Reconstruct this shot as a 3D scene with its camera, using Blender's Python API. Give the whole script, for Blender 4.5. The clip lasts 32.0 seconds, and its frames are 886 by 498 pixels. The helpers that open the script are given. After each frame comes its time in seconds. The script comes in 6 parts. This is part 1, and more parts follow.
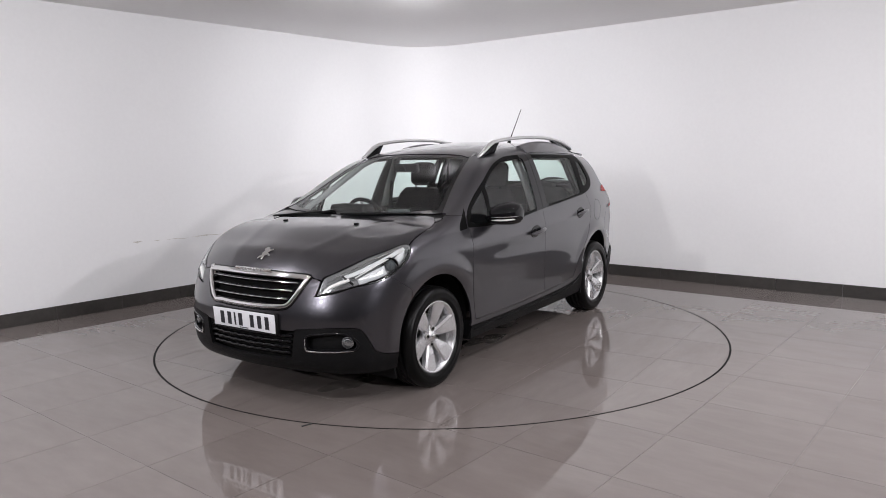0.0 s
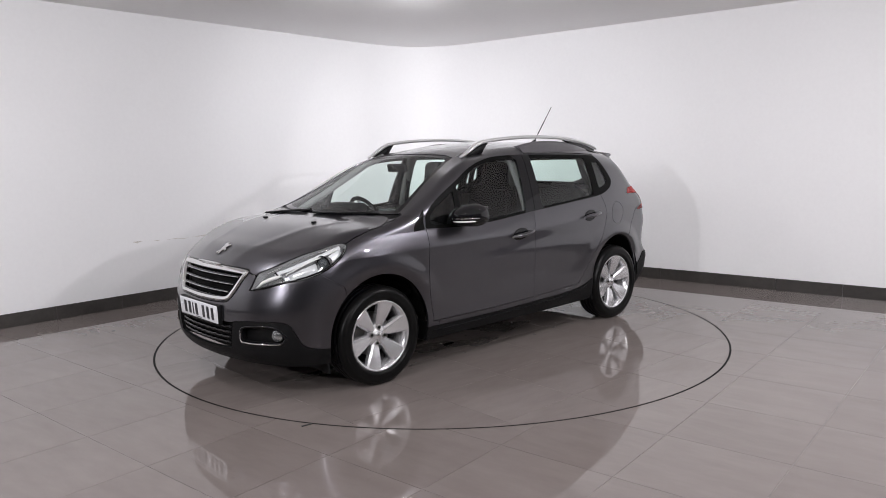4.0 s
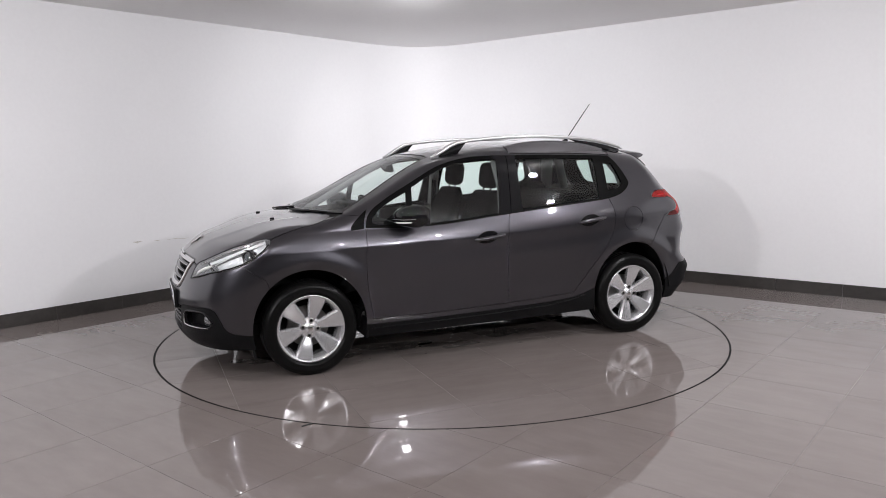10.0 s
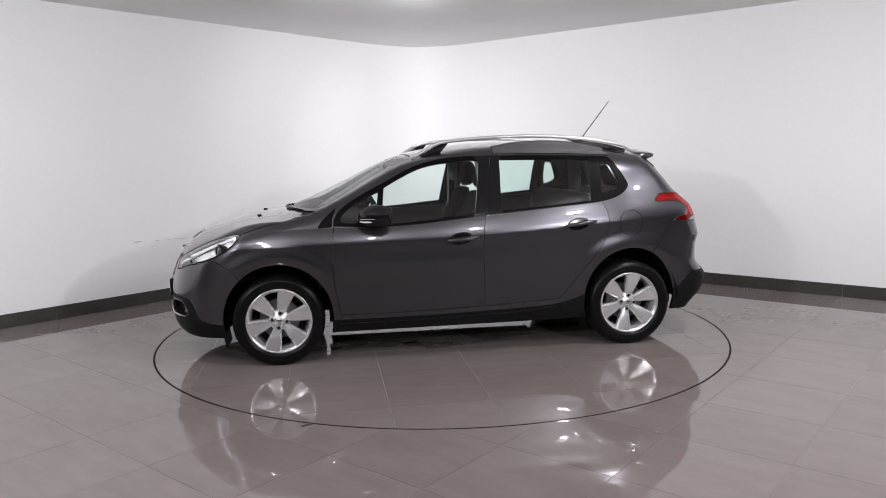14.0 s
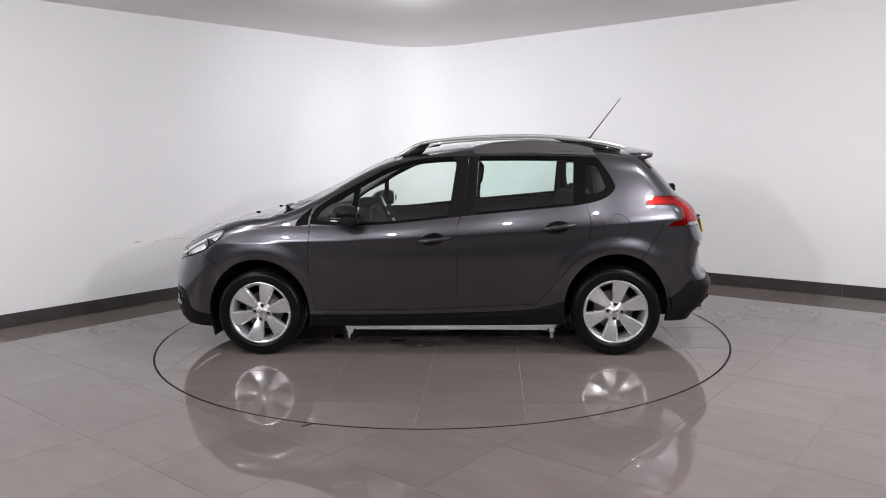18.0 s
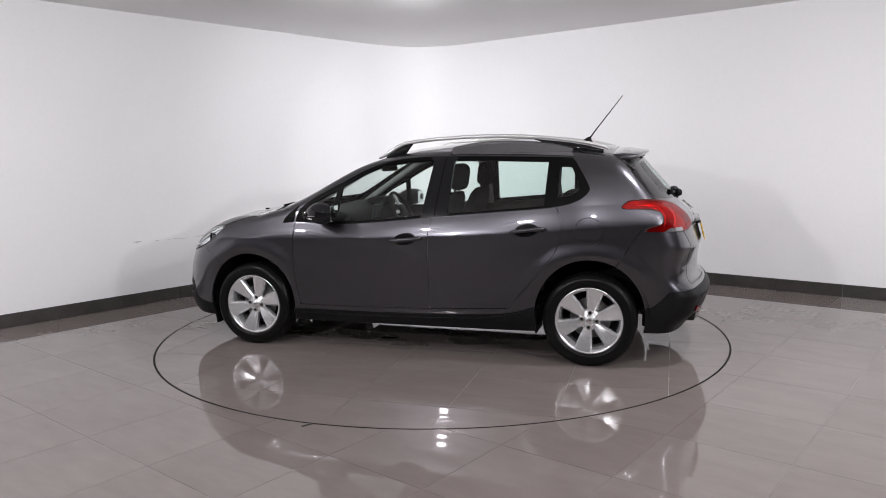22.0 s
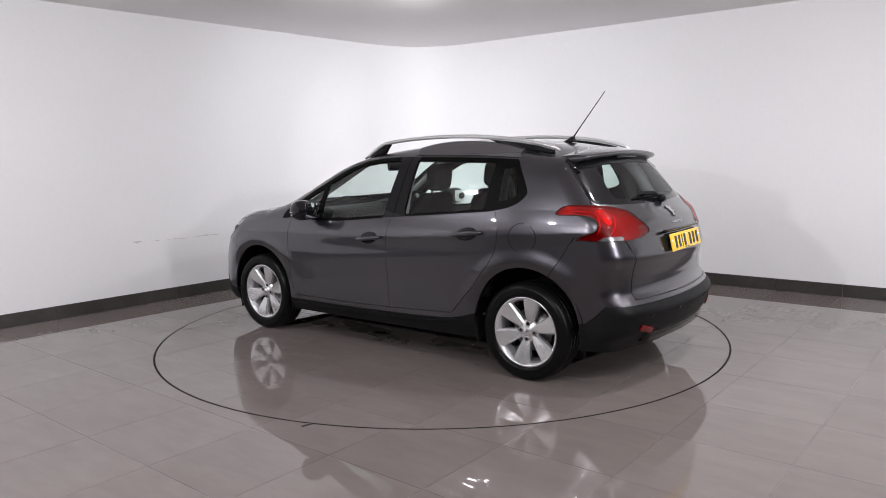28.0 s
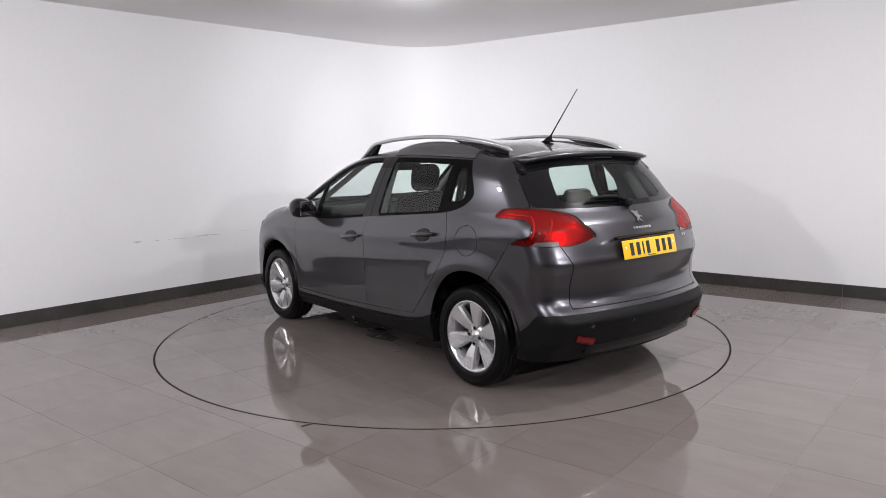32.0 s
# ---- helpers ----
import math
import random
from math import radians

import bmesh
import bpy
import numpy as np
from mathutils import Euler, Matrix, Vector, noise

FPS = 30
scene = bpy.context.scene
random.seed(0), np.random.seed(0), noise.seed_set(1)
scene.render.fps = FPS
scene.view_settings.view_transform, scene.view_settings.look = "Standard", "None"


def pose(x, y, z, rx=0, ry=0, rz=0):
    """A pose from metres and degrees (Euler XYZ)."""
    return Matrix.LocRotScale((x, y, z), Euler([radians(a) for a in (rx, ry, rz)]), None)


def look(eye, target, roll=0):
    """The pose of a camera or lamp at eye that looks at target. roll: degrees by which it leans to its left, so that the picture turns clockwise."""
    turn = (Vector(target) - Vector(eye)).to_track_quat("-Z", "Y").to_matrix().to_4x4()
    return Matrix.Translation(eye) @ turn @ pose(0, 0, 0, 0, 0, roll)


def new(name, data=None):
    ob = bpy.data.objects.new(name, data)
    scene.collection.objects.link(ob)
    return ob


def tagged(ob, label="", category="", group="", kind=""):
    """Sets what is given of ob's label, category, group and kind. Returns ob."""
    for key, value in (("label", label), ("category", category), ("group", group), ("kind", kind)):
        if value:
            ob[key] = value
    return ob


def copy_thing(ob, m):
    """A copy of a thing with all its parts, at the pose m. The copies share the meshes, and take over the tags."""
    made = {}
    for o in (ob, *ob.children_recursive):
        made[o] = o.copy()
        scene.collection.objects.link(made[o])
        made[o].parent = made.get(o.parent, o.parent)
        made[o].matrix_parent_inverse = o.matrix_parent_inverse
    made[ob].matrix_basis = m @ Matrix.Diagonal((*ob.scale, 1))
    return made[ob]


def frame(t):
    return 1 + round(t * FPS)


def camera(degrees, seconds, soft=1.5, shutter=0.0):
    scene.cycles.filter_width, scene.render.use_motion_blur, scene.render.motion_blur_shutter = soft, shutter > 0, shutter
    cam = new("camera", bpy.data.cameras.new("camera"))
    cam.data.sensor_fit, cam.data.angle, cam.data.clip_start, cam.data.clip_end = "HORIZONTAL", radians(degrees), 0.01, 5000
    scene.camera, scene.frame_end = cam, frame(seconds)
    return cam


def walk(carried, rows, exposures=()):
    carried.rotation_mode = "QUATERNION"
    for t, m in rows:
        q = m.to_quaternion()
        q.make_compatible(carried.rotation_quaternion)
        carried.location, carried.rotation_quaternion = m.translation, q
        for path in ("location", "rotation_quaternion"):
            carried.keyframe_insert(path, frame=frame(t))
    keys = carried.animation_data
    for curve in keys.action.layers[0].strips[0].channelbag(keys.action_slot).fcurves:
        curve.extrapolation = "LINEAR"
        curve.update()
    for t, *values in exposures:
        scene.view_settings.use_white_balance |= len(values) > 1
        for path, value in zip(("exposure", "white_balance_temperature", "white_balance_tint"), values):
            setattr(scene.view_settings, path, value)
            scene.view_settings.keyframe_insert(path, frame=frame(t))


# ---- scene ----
# ---- camera: it stands still on a stand before the turntable ----
cam = camera(62.4, 32.0, soft=0.55)
CAM_POSE = look((0.0, -5.903, 1.448), (0.019, 0.044, 0.651), roll=-1.044)
walk(cam, [(0.0, CAM_POSE), (32.0, CAM_POSE)])

# the turntable turns clockwise at an even pace
TURN_START, TURN_RATE = 236.05, -3.351
TURN_CENTRE = (0.010, 0.005)          # the turntable's centre in the car's own space


def heading(t):
    return TURN_START + TURN_RATE * t


# ---- world and lights ----
world = bpy.data.worlds.new("world")
scene.world = world
world.use_nodes = True
world.node_tree.nodes["Background"].inputs[0].default_value = (0.8, 0.85, 1.0, 1)
world.node_tree.nodes["Background"].inputs[1].default_value = 0.02

CEILING_Z = 2.8
scene.view_settings.exposure = 0.10


def lamp_area(name, eye, target, sx, sy, watts, colour=(1, 0.98, 0.96), spread=180):
    data = bpy.data.lights.new(name, "AREA")
    data.shape, data.size, data.size_y, data.energy, data.color = "RECTANGLE", sx, sy, watts, colour
    data.spread = radians(spread)
    ob = new(name, data)
    ob.matrix_world = look(eye, target)
    return ob


def lamp_spot(name, eye, target, watts, angle, blend=0.6, size=0.05, colour=(1, 0.98, 0.96)):
    data = bpy.data.lights.new(name, "SPOT")
    data.energy, data.spot_size, data.spot_blend, data.shadow_soft_size, data.color = watts, radians(angle), blend, size, colour
    ob = new(name, data)
    ob.matrix_world = look(eye, target)
    return ob


# small ceiling panels before the turntable and spots that wash the curved corner, all above the picture
COOL = (1.0, 0.982, 1.015)
for x, y, watts in ((-2.6, -3.8, 16), (-1.3, -4.3, 14), (0.2, -4.4, 14), (1.5, -4.2, 15), (2.7, -3.6, 20), (3.6, -2.4, 13), (-3.7, -2.5, 8), (2.3, -1.5, 34), (-2.6, -1.6, 18)):
    lamp_area("ceiling_panel_lamp", (x, y, 2.74), (x * 0.75, y + 1.2, 0.4), 0.10, 0.08, watts, COOL)
# two unseen fill lamps, added to brighten the walls that the flanks reflect
for x, y, watts in ((5.4, -3.0, 30), (-5.2, -3.4, 20)):
    lamp_area("side_fill_lamp", (x, y, 2.72), (x * 1.25, y + 0.9, 1.0), 0.30, 0.12, watts, COOL)
for x, y, watts in ((-3.9, -6.5, 90), (4.1, -6.3, 94)):
    lamp_area("rear_panel_lamp", (x, y, 2.60), (x * 0.1, 0.5, 0.7), 0.14, 0.10, watts, COOL)
for x, aim, z, watts, angle in ((-0.95, -1.2, 0.75, 30, 125), (-0.20, -0.1, 0.75, 96, 125), (-0.15, -0.30, 1.05, 128, 70), (0.75, 1.6, 0.75, 38, 125)):
    lamp_spot("corner_wash_lamp", (x, 0.30, 2.72), (aim, 4.0, z), watts, angle, 1.0, 0.10, COOL)
# ---- materials ----
def shader(name, colour, rough=0.5, metal=0.0, coat=0.0, coat_rough=0.03, spec=0.5, grain=0.0, scale=40.0, bump=0.0, bump_scale=200.0, emit=None, emit_power=0.0, stain=0.0, stain_scale=2.0):
    """A procedural surface: a base colour varied by grain and stains, with fine relief."""
    m = bpy.data.materials.new(name)
    m.use_nodes = True
    nt = m.node_tree
    b = nt.nodes["Principled BSDF"]
    b.inputs["Base Color"].default_value = (*colour, 1)
    b.inputs["Roughness"].default_value = rough
    b.inputs["Metallic"].default_value = metal
    b.inputs["Coat Weight"].default_value = coat
    b.inputs["Coat Roughness"].default_value = coat_rough
    b.inputs["Specular IOR Level"].default_value = spec
    if emit:
        b.inputs["Emission Color"].default_value = (*emit, 1)
        b.inputs["Emission Strength"].default_value = emit_power
    if grain or stain or bump:
        tc = nt.nodes.new("ShaderNodeTexCoord")
    if grain or stain:
        last = None
        for amount, sc in ((grain, scale), (stain, stain_scale)):
            if not amount:
                continue
            n = nt.nodes.new("ShaderNodeTexNoise")
            n.inputs["Scale"].default_value = sc
            n.inputs["Detail"].default_value = 6
            nt.links.new(tc.outputs["Object"], n.inputs["Vector"])
            r = nt.nodes.new("ShaderNodeMapRange")
            r.inputs["From Min"].default_value, r.inputs["From Max"].default_value = 0.3, 0.7
            r.inputs["To Min"].default_value, r.inputs["To Max"].default_value = 1 - amount, 1 + amount
            nt.links.new(n.outputs["Fac"], r.inputs["Value"])
            v = nt.nodes.new("ShaderNodeVectorMath")
            v.operation = "SCALE"
            if last is None:
                v.inputs[0].default_value = colour
            else:
                nt.links.new(last, v.inputs[0])
            nt.links.new(r.outputs["Result"], v.inputs["Scale"])
            last = v.outputs["Vector"]
        nt.links.new(last, b.inputs["Base Color"])
    if bump:
        n = nt.nodes.new("ShaderNodeTexNoise")
        n.inputs["Scale"].default_value = bump_scale
        n.inputs["Detail"].default_value = 4
        nt.links.new(tc.outputs["Object"], n.inputs["Vector"])
        bp = nt.nodes.new("ShaderNodeBump")
        bp.inputs["Strength"].default_value = bump
        bp.inputs["Distance"].default_value = 0.002
        nt.links.new(n.outputs["Fac"], bp.inputs["Height"])
        nt.links.new(bp.outputs["Normal"], b.inputs["Normal"])
    return m


def glass_shader(name, tint, rough=0.0, mix=0.12):
    """Thin glass: tinted light passes straight through, with a clear gloss over it."""
    m = bpy.data.materials.new(name)
    m.use_nodes = True
    nt = m.node_tree
    nt.nodes.remove(nt.nodes["Principled BSDF"])
    out = nt.nodes["Material Output"]
    tr = nt.nodes.new("ShaderNodeBsdfTransparent")
    tr.inputs["Color"].default_value = (*tint, 1)
    gl = nt.nodes.new("ShaderNodeBsdfGlossy")
    gl.inputs["Roughness"].default_value = rough
    lw = nt.nodes.new("ShaderNodeLayerWeight")
    lw.inputs["Blend"].default_value = 0.5
    pw = nt.nodes.new("ShaderNodeMath")
    pw.operation = "POWER"
    pw.inputs[1].default_value = 5.0
    nt.links.new(lw.outputs["Facing"], pw.inputs[0])
    fr = nt.nodes.new("ShaderNodeMath")
    fr.operation = "MULTIPLY_ADD"
    fr.inputs[1].default_value, fr.inputs[2].default_value = 0.60, 0.075
    nt.links.new(pw.outputs[0], fr.inputs[0])
    mx = nt.nodes.new("ShaderNodeMixShader")
    nt.links.new(fr.outputs[0], mx.inputs[0])
    nt.links.new(tr.outputs[0], mx.inputs[1])
    nt.links.new(gl.outputs[0], mx.inputs[2])
    nt.links.new(mx.outputs[0], out.inputs["Surface"])
    return m


M_WALL = shader("white_wall_paint", (0.80, 0.80, 0.81), rough=0.55, grain=0.01, scale=30, bump=0.03, bump_scale=90, stain=0.015, stain_scale=0.8)
M_CEIL = shader("ceiling_paint", (0.89, 0.88, 0.88), rough=0.7, grain=0.01, scale=20, bump=0.05, bump_scale=120)
M_SKIRT = shader("dark_skirting_tile", (0.050, 0.046, 0.043), rough=0.30, grain=0.12, scale=25, stain=0.18, stain_scale=3)
M_FLOOR = shader("grey_porcelain_tile", (0.15, 0.135, 0.127), rough=0.10, grain=0.06, scale=6, stain=0.10, stain_scale=1.3, bump=0.02, bump_scale=60)
# dark tone for the added walls behind the camera, to keep reflections dark
M_BACKWALL = shader("unseen_dark_wall", (0.15, 0.15, 0.153), rough=0.8, grain=0.05, scale=10)
M_RIM = shader("black_turntable_joint", (0.006, 0.006, 0.006), rough=0.6, spec=0.05, grain=0.2, scale=30)


def tile_shader():
    """Polished porcelain: soft streaks and clouds, another stretch of them on each tile."""
    m = bpy.data.materials.new("polished_porcelain_tile")
    m.use_nodes = True
    nt = m.node_tree
    b = nt.nodes["Principled BSDF"]
    tc = nt.nodes.new("ShaderNodeTexCoord")
    info = nt.nodes.new("ShaderNodeObjectInfo")
    far = nt.nodes.new("ShaderNodeVectorMath")
    far.operation = "SCALE"
    far.inputs[0].default_value = (37.0, 91.0, 13.0)
    nt.links.new(info.outputs["Random"], far.inputs["Scale"])
    add = nt.nodes.new("ShaderNodeVectorMath")
    nt.links.new(tc.outputs["Object"], add.inputs[0])
    nt.links.new(far.outputs["Vector"], add.inputs[1])

    def cloud(scale, stretch, detail):
        mp = nt.nodes.new("ShaderNodeMapping")
        mp.inputs["Scale"].default_value = stretch
        mp.inputs["Rotation"].default_value = (0, 0, 0.35)
        nt.links.new(add.outputs["Vector"], mp.inputs["Vector"])
        n = nt.nodes.new("ShaderNodeTexNoise")
        n.inputs["Scale"].default_value, n.inputs["Detail"].default_value, n.inputs["Roughness"].default_value = scale, detail, 0.62
        nt.links.new(mp.outputs["Vector"], n.inputs["Vector"])
        return n.outputs["Fac"]

    streak, soft, fine = cloud(2.6, (1, 3.5, 1), 8), cloud(1.6, (1, 1, 1), 5), cloud(60, (1, 1, 1), 3)
    total = nt.nodes.new("ShaderNodeMath")
    total.operation = "MULTIPLY_ADD"
    total.inputs[1].default_value = 0.55
    nt.links.new(streak, total.inputs[0])
    part2 = nt.nodes.new("ShaderNodeMath")
    part2.operation = "MULTIPLY_ADD"
    part2.inputs[1].default_value = 0.35
    nt.links.new(soft, part2.inputs[0])
    nt.links.new(info.outputs["Random"], part2.inputs[2])
    tone = nt.nodes.new("ShaderNodeMath")
    tone.operation = "MULTIPLY"
    tone.inputs[1].default_value = 0.12
    nt.links.new(info.outputs["Random"], tone.inputs[0])
    nt.links.new(tone.outputs[0], part2.inputs[2])
    nt.links.new(part2.outputs[0], total.inputs[2])
    ramp = nt.nodes.new("ShaderNodeValToRGB")
    ramp.color_ramp.elements[0].position, ramp.color_ramp.elements[0].color = 0.25, (0.149, 0.126, 0.118, 1)
    ramp.color_ramp.elements[1].position, ramp.color_ramp.elements[1].color = 0.80, (0.210, 0.183, 0.173, 1)
    nt.links.new(total.outputs[0], ramp.inputs["Fac"])
    nt.links.new(ramp.outputs["Color"], b.inputs["Base Color"])
    rr = nt.nodes.new("ShaderNodeMapRange")
    rr.inputs["From Min"].default_value, rr.inputs["From Max"].default_value = 0.3, 0.75
    rr.inputs["To Min"].default_value, rr.inputs["To Max"].default_value = 0.012, 0.034
    nt.links.new(soft, rr.inputs["Value"])
    nt.links.new(rr.outputs["Result"], b.inputs["Roughness"])
    bp = nt.nodes.new("ShaderNodeBump")
    bp.inputs["Strength"].default_value, bp.inputs["Distance"].default_value = 0.008, 0.001
    nt.links.new(fine, bp.inputs["Height"])
    nt.links.new(bp.outputs["Normal"], b.inputs["Normal"])
    b.inputs["Specular IOR Level"].default_value = 0.5
    return m


M_TILE = tile_shader()
M_GROUT = shader("grey_grout", (0.17, 0.150, 0.140), rough=0.5, grain=0.85, scale=2.3, stain=0.5, stain_scale=9)
M_PAINT = shader("dark_grey_metallic_paint", (0.073, 0.071, 0.081), rough=0.28, metal=0.9, coat=1.0, coat_rough=0.020, grain=0.10, scale=900)
M_PAINT.node_tree.nodes["Principled BSDF"].inputs["Coat IOR"].default_value = 1.6
M_BLACKPLASTIC = shader("black_textured_plastic", (0.0055, 0.0055, 0.006), rough=0.45, spec=0.13, bump=0.25, bump_scale=500, grain=0.08, scale=60)
M_GLOSSBLACK = shader("gloss_black_trim", (0.006, 0.006, 0.007), rough=0.05, spec=0.4)
M_SEAL = shader("black_window_seal", (0.004, 0.004, 0.004), rough=0.4, spec=0.04, grain=0.1, scale=60)
M_RUBBER = shader("tyre_rubber", (0.0045, 0.0045, 0.0045), rough=0.30, spec=0.12, grain=0.15, scale=40, bump=0.1, bump_scale=300)
M_ALLOY = shader("silver_alloy", (0.72, 0.72, 0.735), rough=0.20, metal=0.74, coat=0.5, grain=0.03, scale=200)
M_CHROME = shader("chrome", (0.8, 0.8, 0.8), rough=0.06, metal=1.0)
M_SATIN = shader("satin_aluminium", (0.70, 0.70, 0.70), rough=0.28, metal=0.7, grain=0.03, scale=120)
M_GLASS = glass_shader("green_tinted_glass", (0.93, 1.0, 0.972))
M_GLASSDARK = glass_shader("rear_tinted_glass", (0.87, 0.98, 0.94))
M_INTERIOR = shader("dark_cabin_trim", (0.008, 0.008, 0.0085), rough=0.65, spec=0.15, grain=0.1, scale=60, bump=0.15, bump_scale=300)
M_CLOTH = shader("dark_seat_cloth", (0.0055, 0.0055, 0.006), rough=0.9, spec=0.04, grain=0.2, scale=150, bump=0.3, bump_scale=600)
M_PAN = shader("grey_underseal", (0.14, 0.136, 0.132), rough=0.6, spec=0.3, grain=0.3, scale=14, bump=0.3, bump_scale=60)
M_DARK = shader("dark_underbody", (0.006, 0.006, 0.006), rough=0.8, spec=0.15, grain=0.2, scale=20)


# ---- mesh helpers ----
def mesh_object(name, verts, faces, material, parent=None, smooth=True, normals=None):
    me = bpy.data.meshes.new(name)
    me.from_pydata([tuple(map(float, v)) for v in verts], [], [tuple(map(int, f)) for f in faces])
    me.validate()
    if material:
        me.materials.append(material)
    if smooth:
        me.shade_smooth()
    if normals is not None:
        me.normals_split_custom_set_from_vertices([tuple(map(float, n)) for n in normals])
    ob = new(name, me)
    if parent:
        ob.parent = parent
    return ob


def part(name, bm, material, parent, label="", smooth=True):
    """Links a bmesh as one mesh object under a thing or a part."""
    me = bpy.data.meshes.new(name)
    bm.to_mesh(me)
    bm.free()
    if material:
        me.materials.append(material)
    if smooth:
        me.shade_smooth()
    ob = new(name, me)
    ob.parent = parent
    if label:
        ob["label"] = label
    return ob


def empty(name):
    ob = new(name)
    ob.empty_display_size = 0.2
    return ob
# ---- the room: two white walls that meet in a rounded corner, tiled floor, low ceiling ----
LEFT_DIR, RIGHT_DIR = radians(48.3), radians(-39.0)
CORNER = Vector((-0.25, 4.24))
CORNER_R = 0.95
dl = Vector((-math.cos(LEFT_DIR), -math.sin(LEFT_DIR)))     # from the corner along the left wall
dr = Vector((math.cos(RIGHT_DIR), math.sin(RIGHT_DIR)))     # from the corner along the right wall
LEN_L, LEN_R = 13.5, 12.8


def corner_arc(reach, steps=72):
    """Plan points of the rounded corner, from the left wall to the right wall: it bends gently at first."""
    a, b = CORNER + dl * reach, CORNER + dr * reach
    return [a * (1 - k) ** 2 + CORNER * 2 * k * (1 - k) + b * k * k for k in (i / steps for i in range(steps + 1))]


def wall_strip(name, inner, thick, z0, z1, material):
    """An upright wall along a plan line, thick to the outside of the room."""
    n = len(inner)
    outer = []
    for i, p in enumerate(inner):
        a, b = inner[max(i - 1, 0)], inner[min(i + 1, n - 1)]
        d = (b - a).normalized()
        outer.append(p + Vector((-d.y, d.x)) * thick)
    vs = [(p.x, p.y, z) for z in (z0, z1) for p in inner] + [(p.x, p.y, z) for z in (z0, z1) for p in outer]
    fs = []
    for i in range(n - 1):
        fs += [(i, i + 1, n + i + 1, n + i), (2 * n + i + 1, 2 * n + i, 3 * n + i, 3 * n + i + 1), (n + i, n + i + 1, 3 * n + i + 1, 3 * n + i), (i + 1, i, 2 * n + i, 2 * n + i + 1)]
    fs += [(0, n, 3 * n, 2 * n), (n - 1, 3 * n - 1, 4 * n - 1, 2 * n - 1)]
    ob = mesh_object(name, vs, fs, material, smooth=False)
    return ob


arc = corner_arc(CORNER_R)
left_end, right_end = CORNER + dl * LEN_L, CORNER + dr * LEN_R
wall_corner = tagged(wall_strip("wall_corner", arc, 0.15, 0, CEILING_Z, M_WALL), "white painted wall in a wide rounded corner", "wall", kind="structure")
tagged(wall_strip("wall_left", [left_end, arc[0]], 0.15, 0, CEILING_Z, M_WALL), "plain white painted studio wall with faint scuffs", "wall", kind="structure")
tagged(wall_strip("wall_right", [arc[-1], right_end], 0.15, 0, CEILING_Z, M_WALL), "plain white painted studio wall", "wall", kind="structure")
far_end = CORNER + dl * LEN_L + dr * LEN_R
# unseen walls added behind the camera; their dark grey holds down bounce and reflections
tagged(wall_strip("unseen_wall_right", [right_end, far_end], 0.15, 0, CEILING_Z, M_BACKWALL), "unseen dark grey wall added behind the camera to darken reflections", "wall", kind="structure")
tagged(wall_strip("unseen_wall_left", [far_end, left_end], 0.15, 0, CEILING_Z, M_BACKWALL), "unseen dark grey wall added behind the camera to darken reflections", "wall", kind="structure")


def slab(name, outline, z0, z1, material):
    bm = bmesh.new()
    lo = [bm.verts.new((p[0], p[1], z0)) for p in outline]
    hi = [bm.verts.new((p[0], p[1], z1)) for p in outline]
    bm.faces.new(list(reversed(lo)))
    bm.faces.new(hi)
    n = len(outline)
    for i in range(n):
        bm.faces.new((lo[i], lo[(i + 1) % n], hi[(i + 1) % n], hi[i]))
    bmesh.ops.recalc_face_normals(bm, faces=bm.faces)
    ob = part(name, bm, material, None, smooth=False)
    return ob


room_outline = [left_end, *arc, right_end, far_end]
tagged(slab("ceiling", room_outline, CEILING_Z, CEILING_Z + 0.1, M_CEIL), "smooth pale grey painted ceiling", "ceiling", kind="structure")
floor = tagged(slab("floor", room_outline, -0.15, -0.0016, M_GROUT), "polished grey porcelain tile floor", "floor", kind="structure")

RING_R = 2.218
turntable = tagged(empty("turntable"), "round tiled turntable set flush in the floor", "turntable")
bm = bmesh.new()
bmesh.ops.create_cone(bm, cap_ends=True, segments=160, radius1=RING_R - 0.002, radius2=RING_R - 0.002, depth=0.10, matrix=pose(0, 0, -0.0510))
part("turntable_deck", bm, M_GROUT, turntable, smooth=False)
bm = bmesh.new()
loops = [[bm.verts.new((r * math.cos(2 * math.pi * k / 200), r * math.sin(2 * math.pi * k / 200), z)) for k in range(200)] for r, z in ((RING_R - 0.0090, -0.012), (RING_R - 0.0085, -0.0008), (RING_R + 0.0070, -0.0010), (RING_R + 0.0075, -0.012))]
for a, b in zip(loops, loops[1:]):
    for k in range(200):
        bm.faces.new((a[k], a[(k + 1) % 200], b[(k + 1) % 200], b[k]))
bmesh.ops.recalc_face_normals(bm, faces=bm.faces)
part("turntable_joint", bm, M_RIM, turntable, "thin black joint round the turntable", smooth=False)

TILE, JOINT = 0.5985, 0.0026


def clip_half(poly, n, d):
    """The part of a convex outline on the side n . p <= d."""
    out = []
    for i, a in enumerate(poly):
        b = poly[(i + 1) % len(poly)]
        fa, fb = a.dot(n) - d, b.dot(n) - d
        if fa <= 0:
            out.append(a)
        if fa * fb < 0:
            out.append(a + (b - a) * (fa / (fa - fb)))
    return out


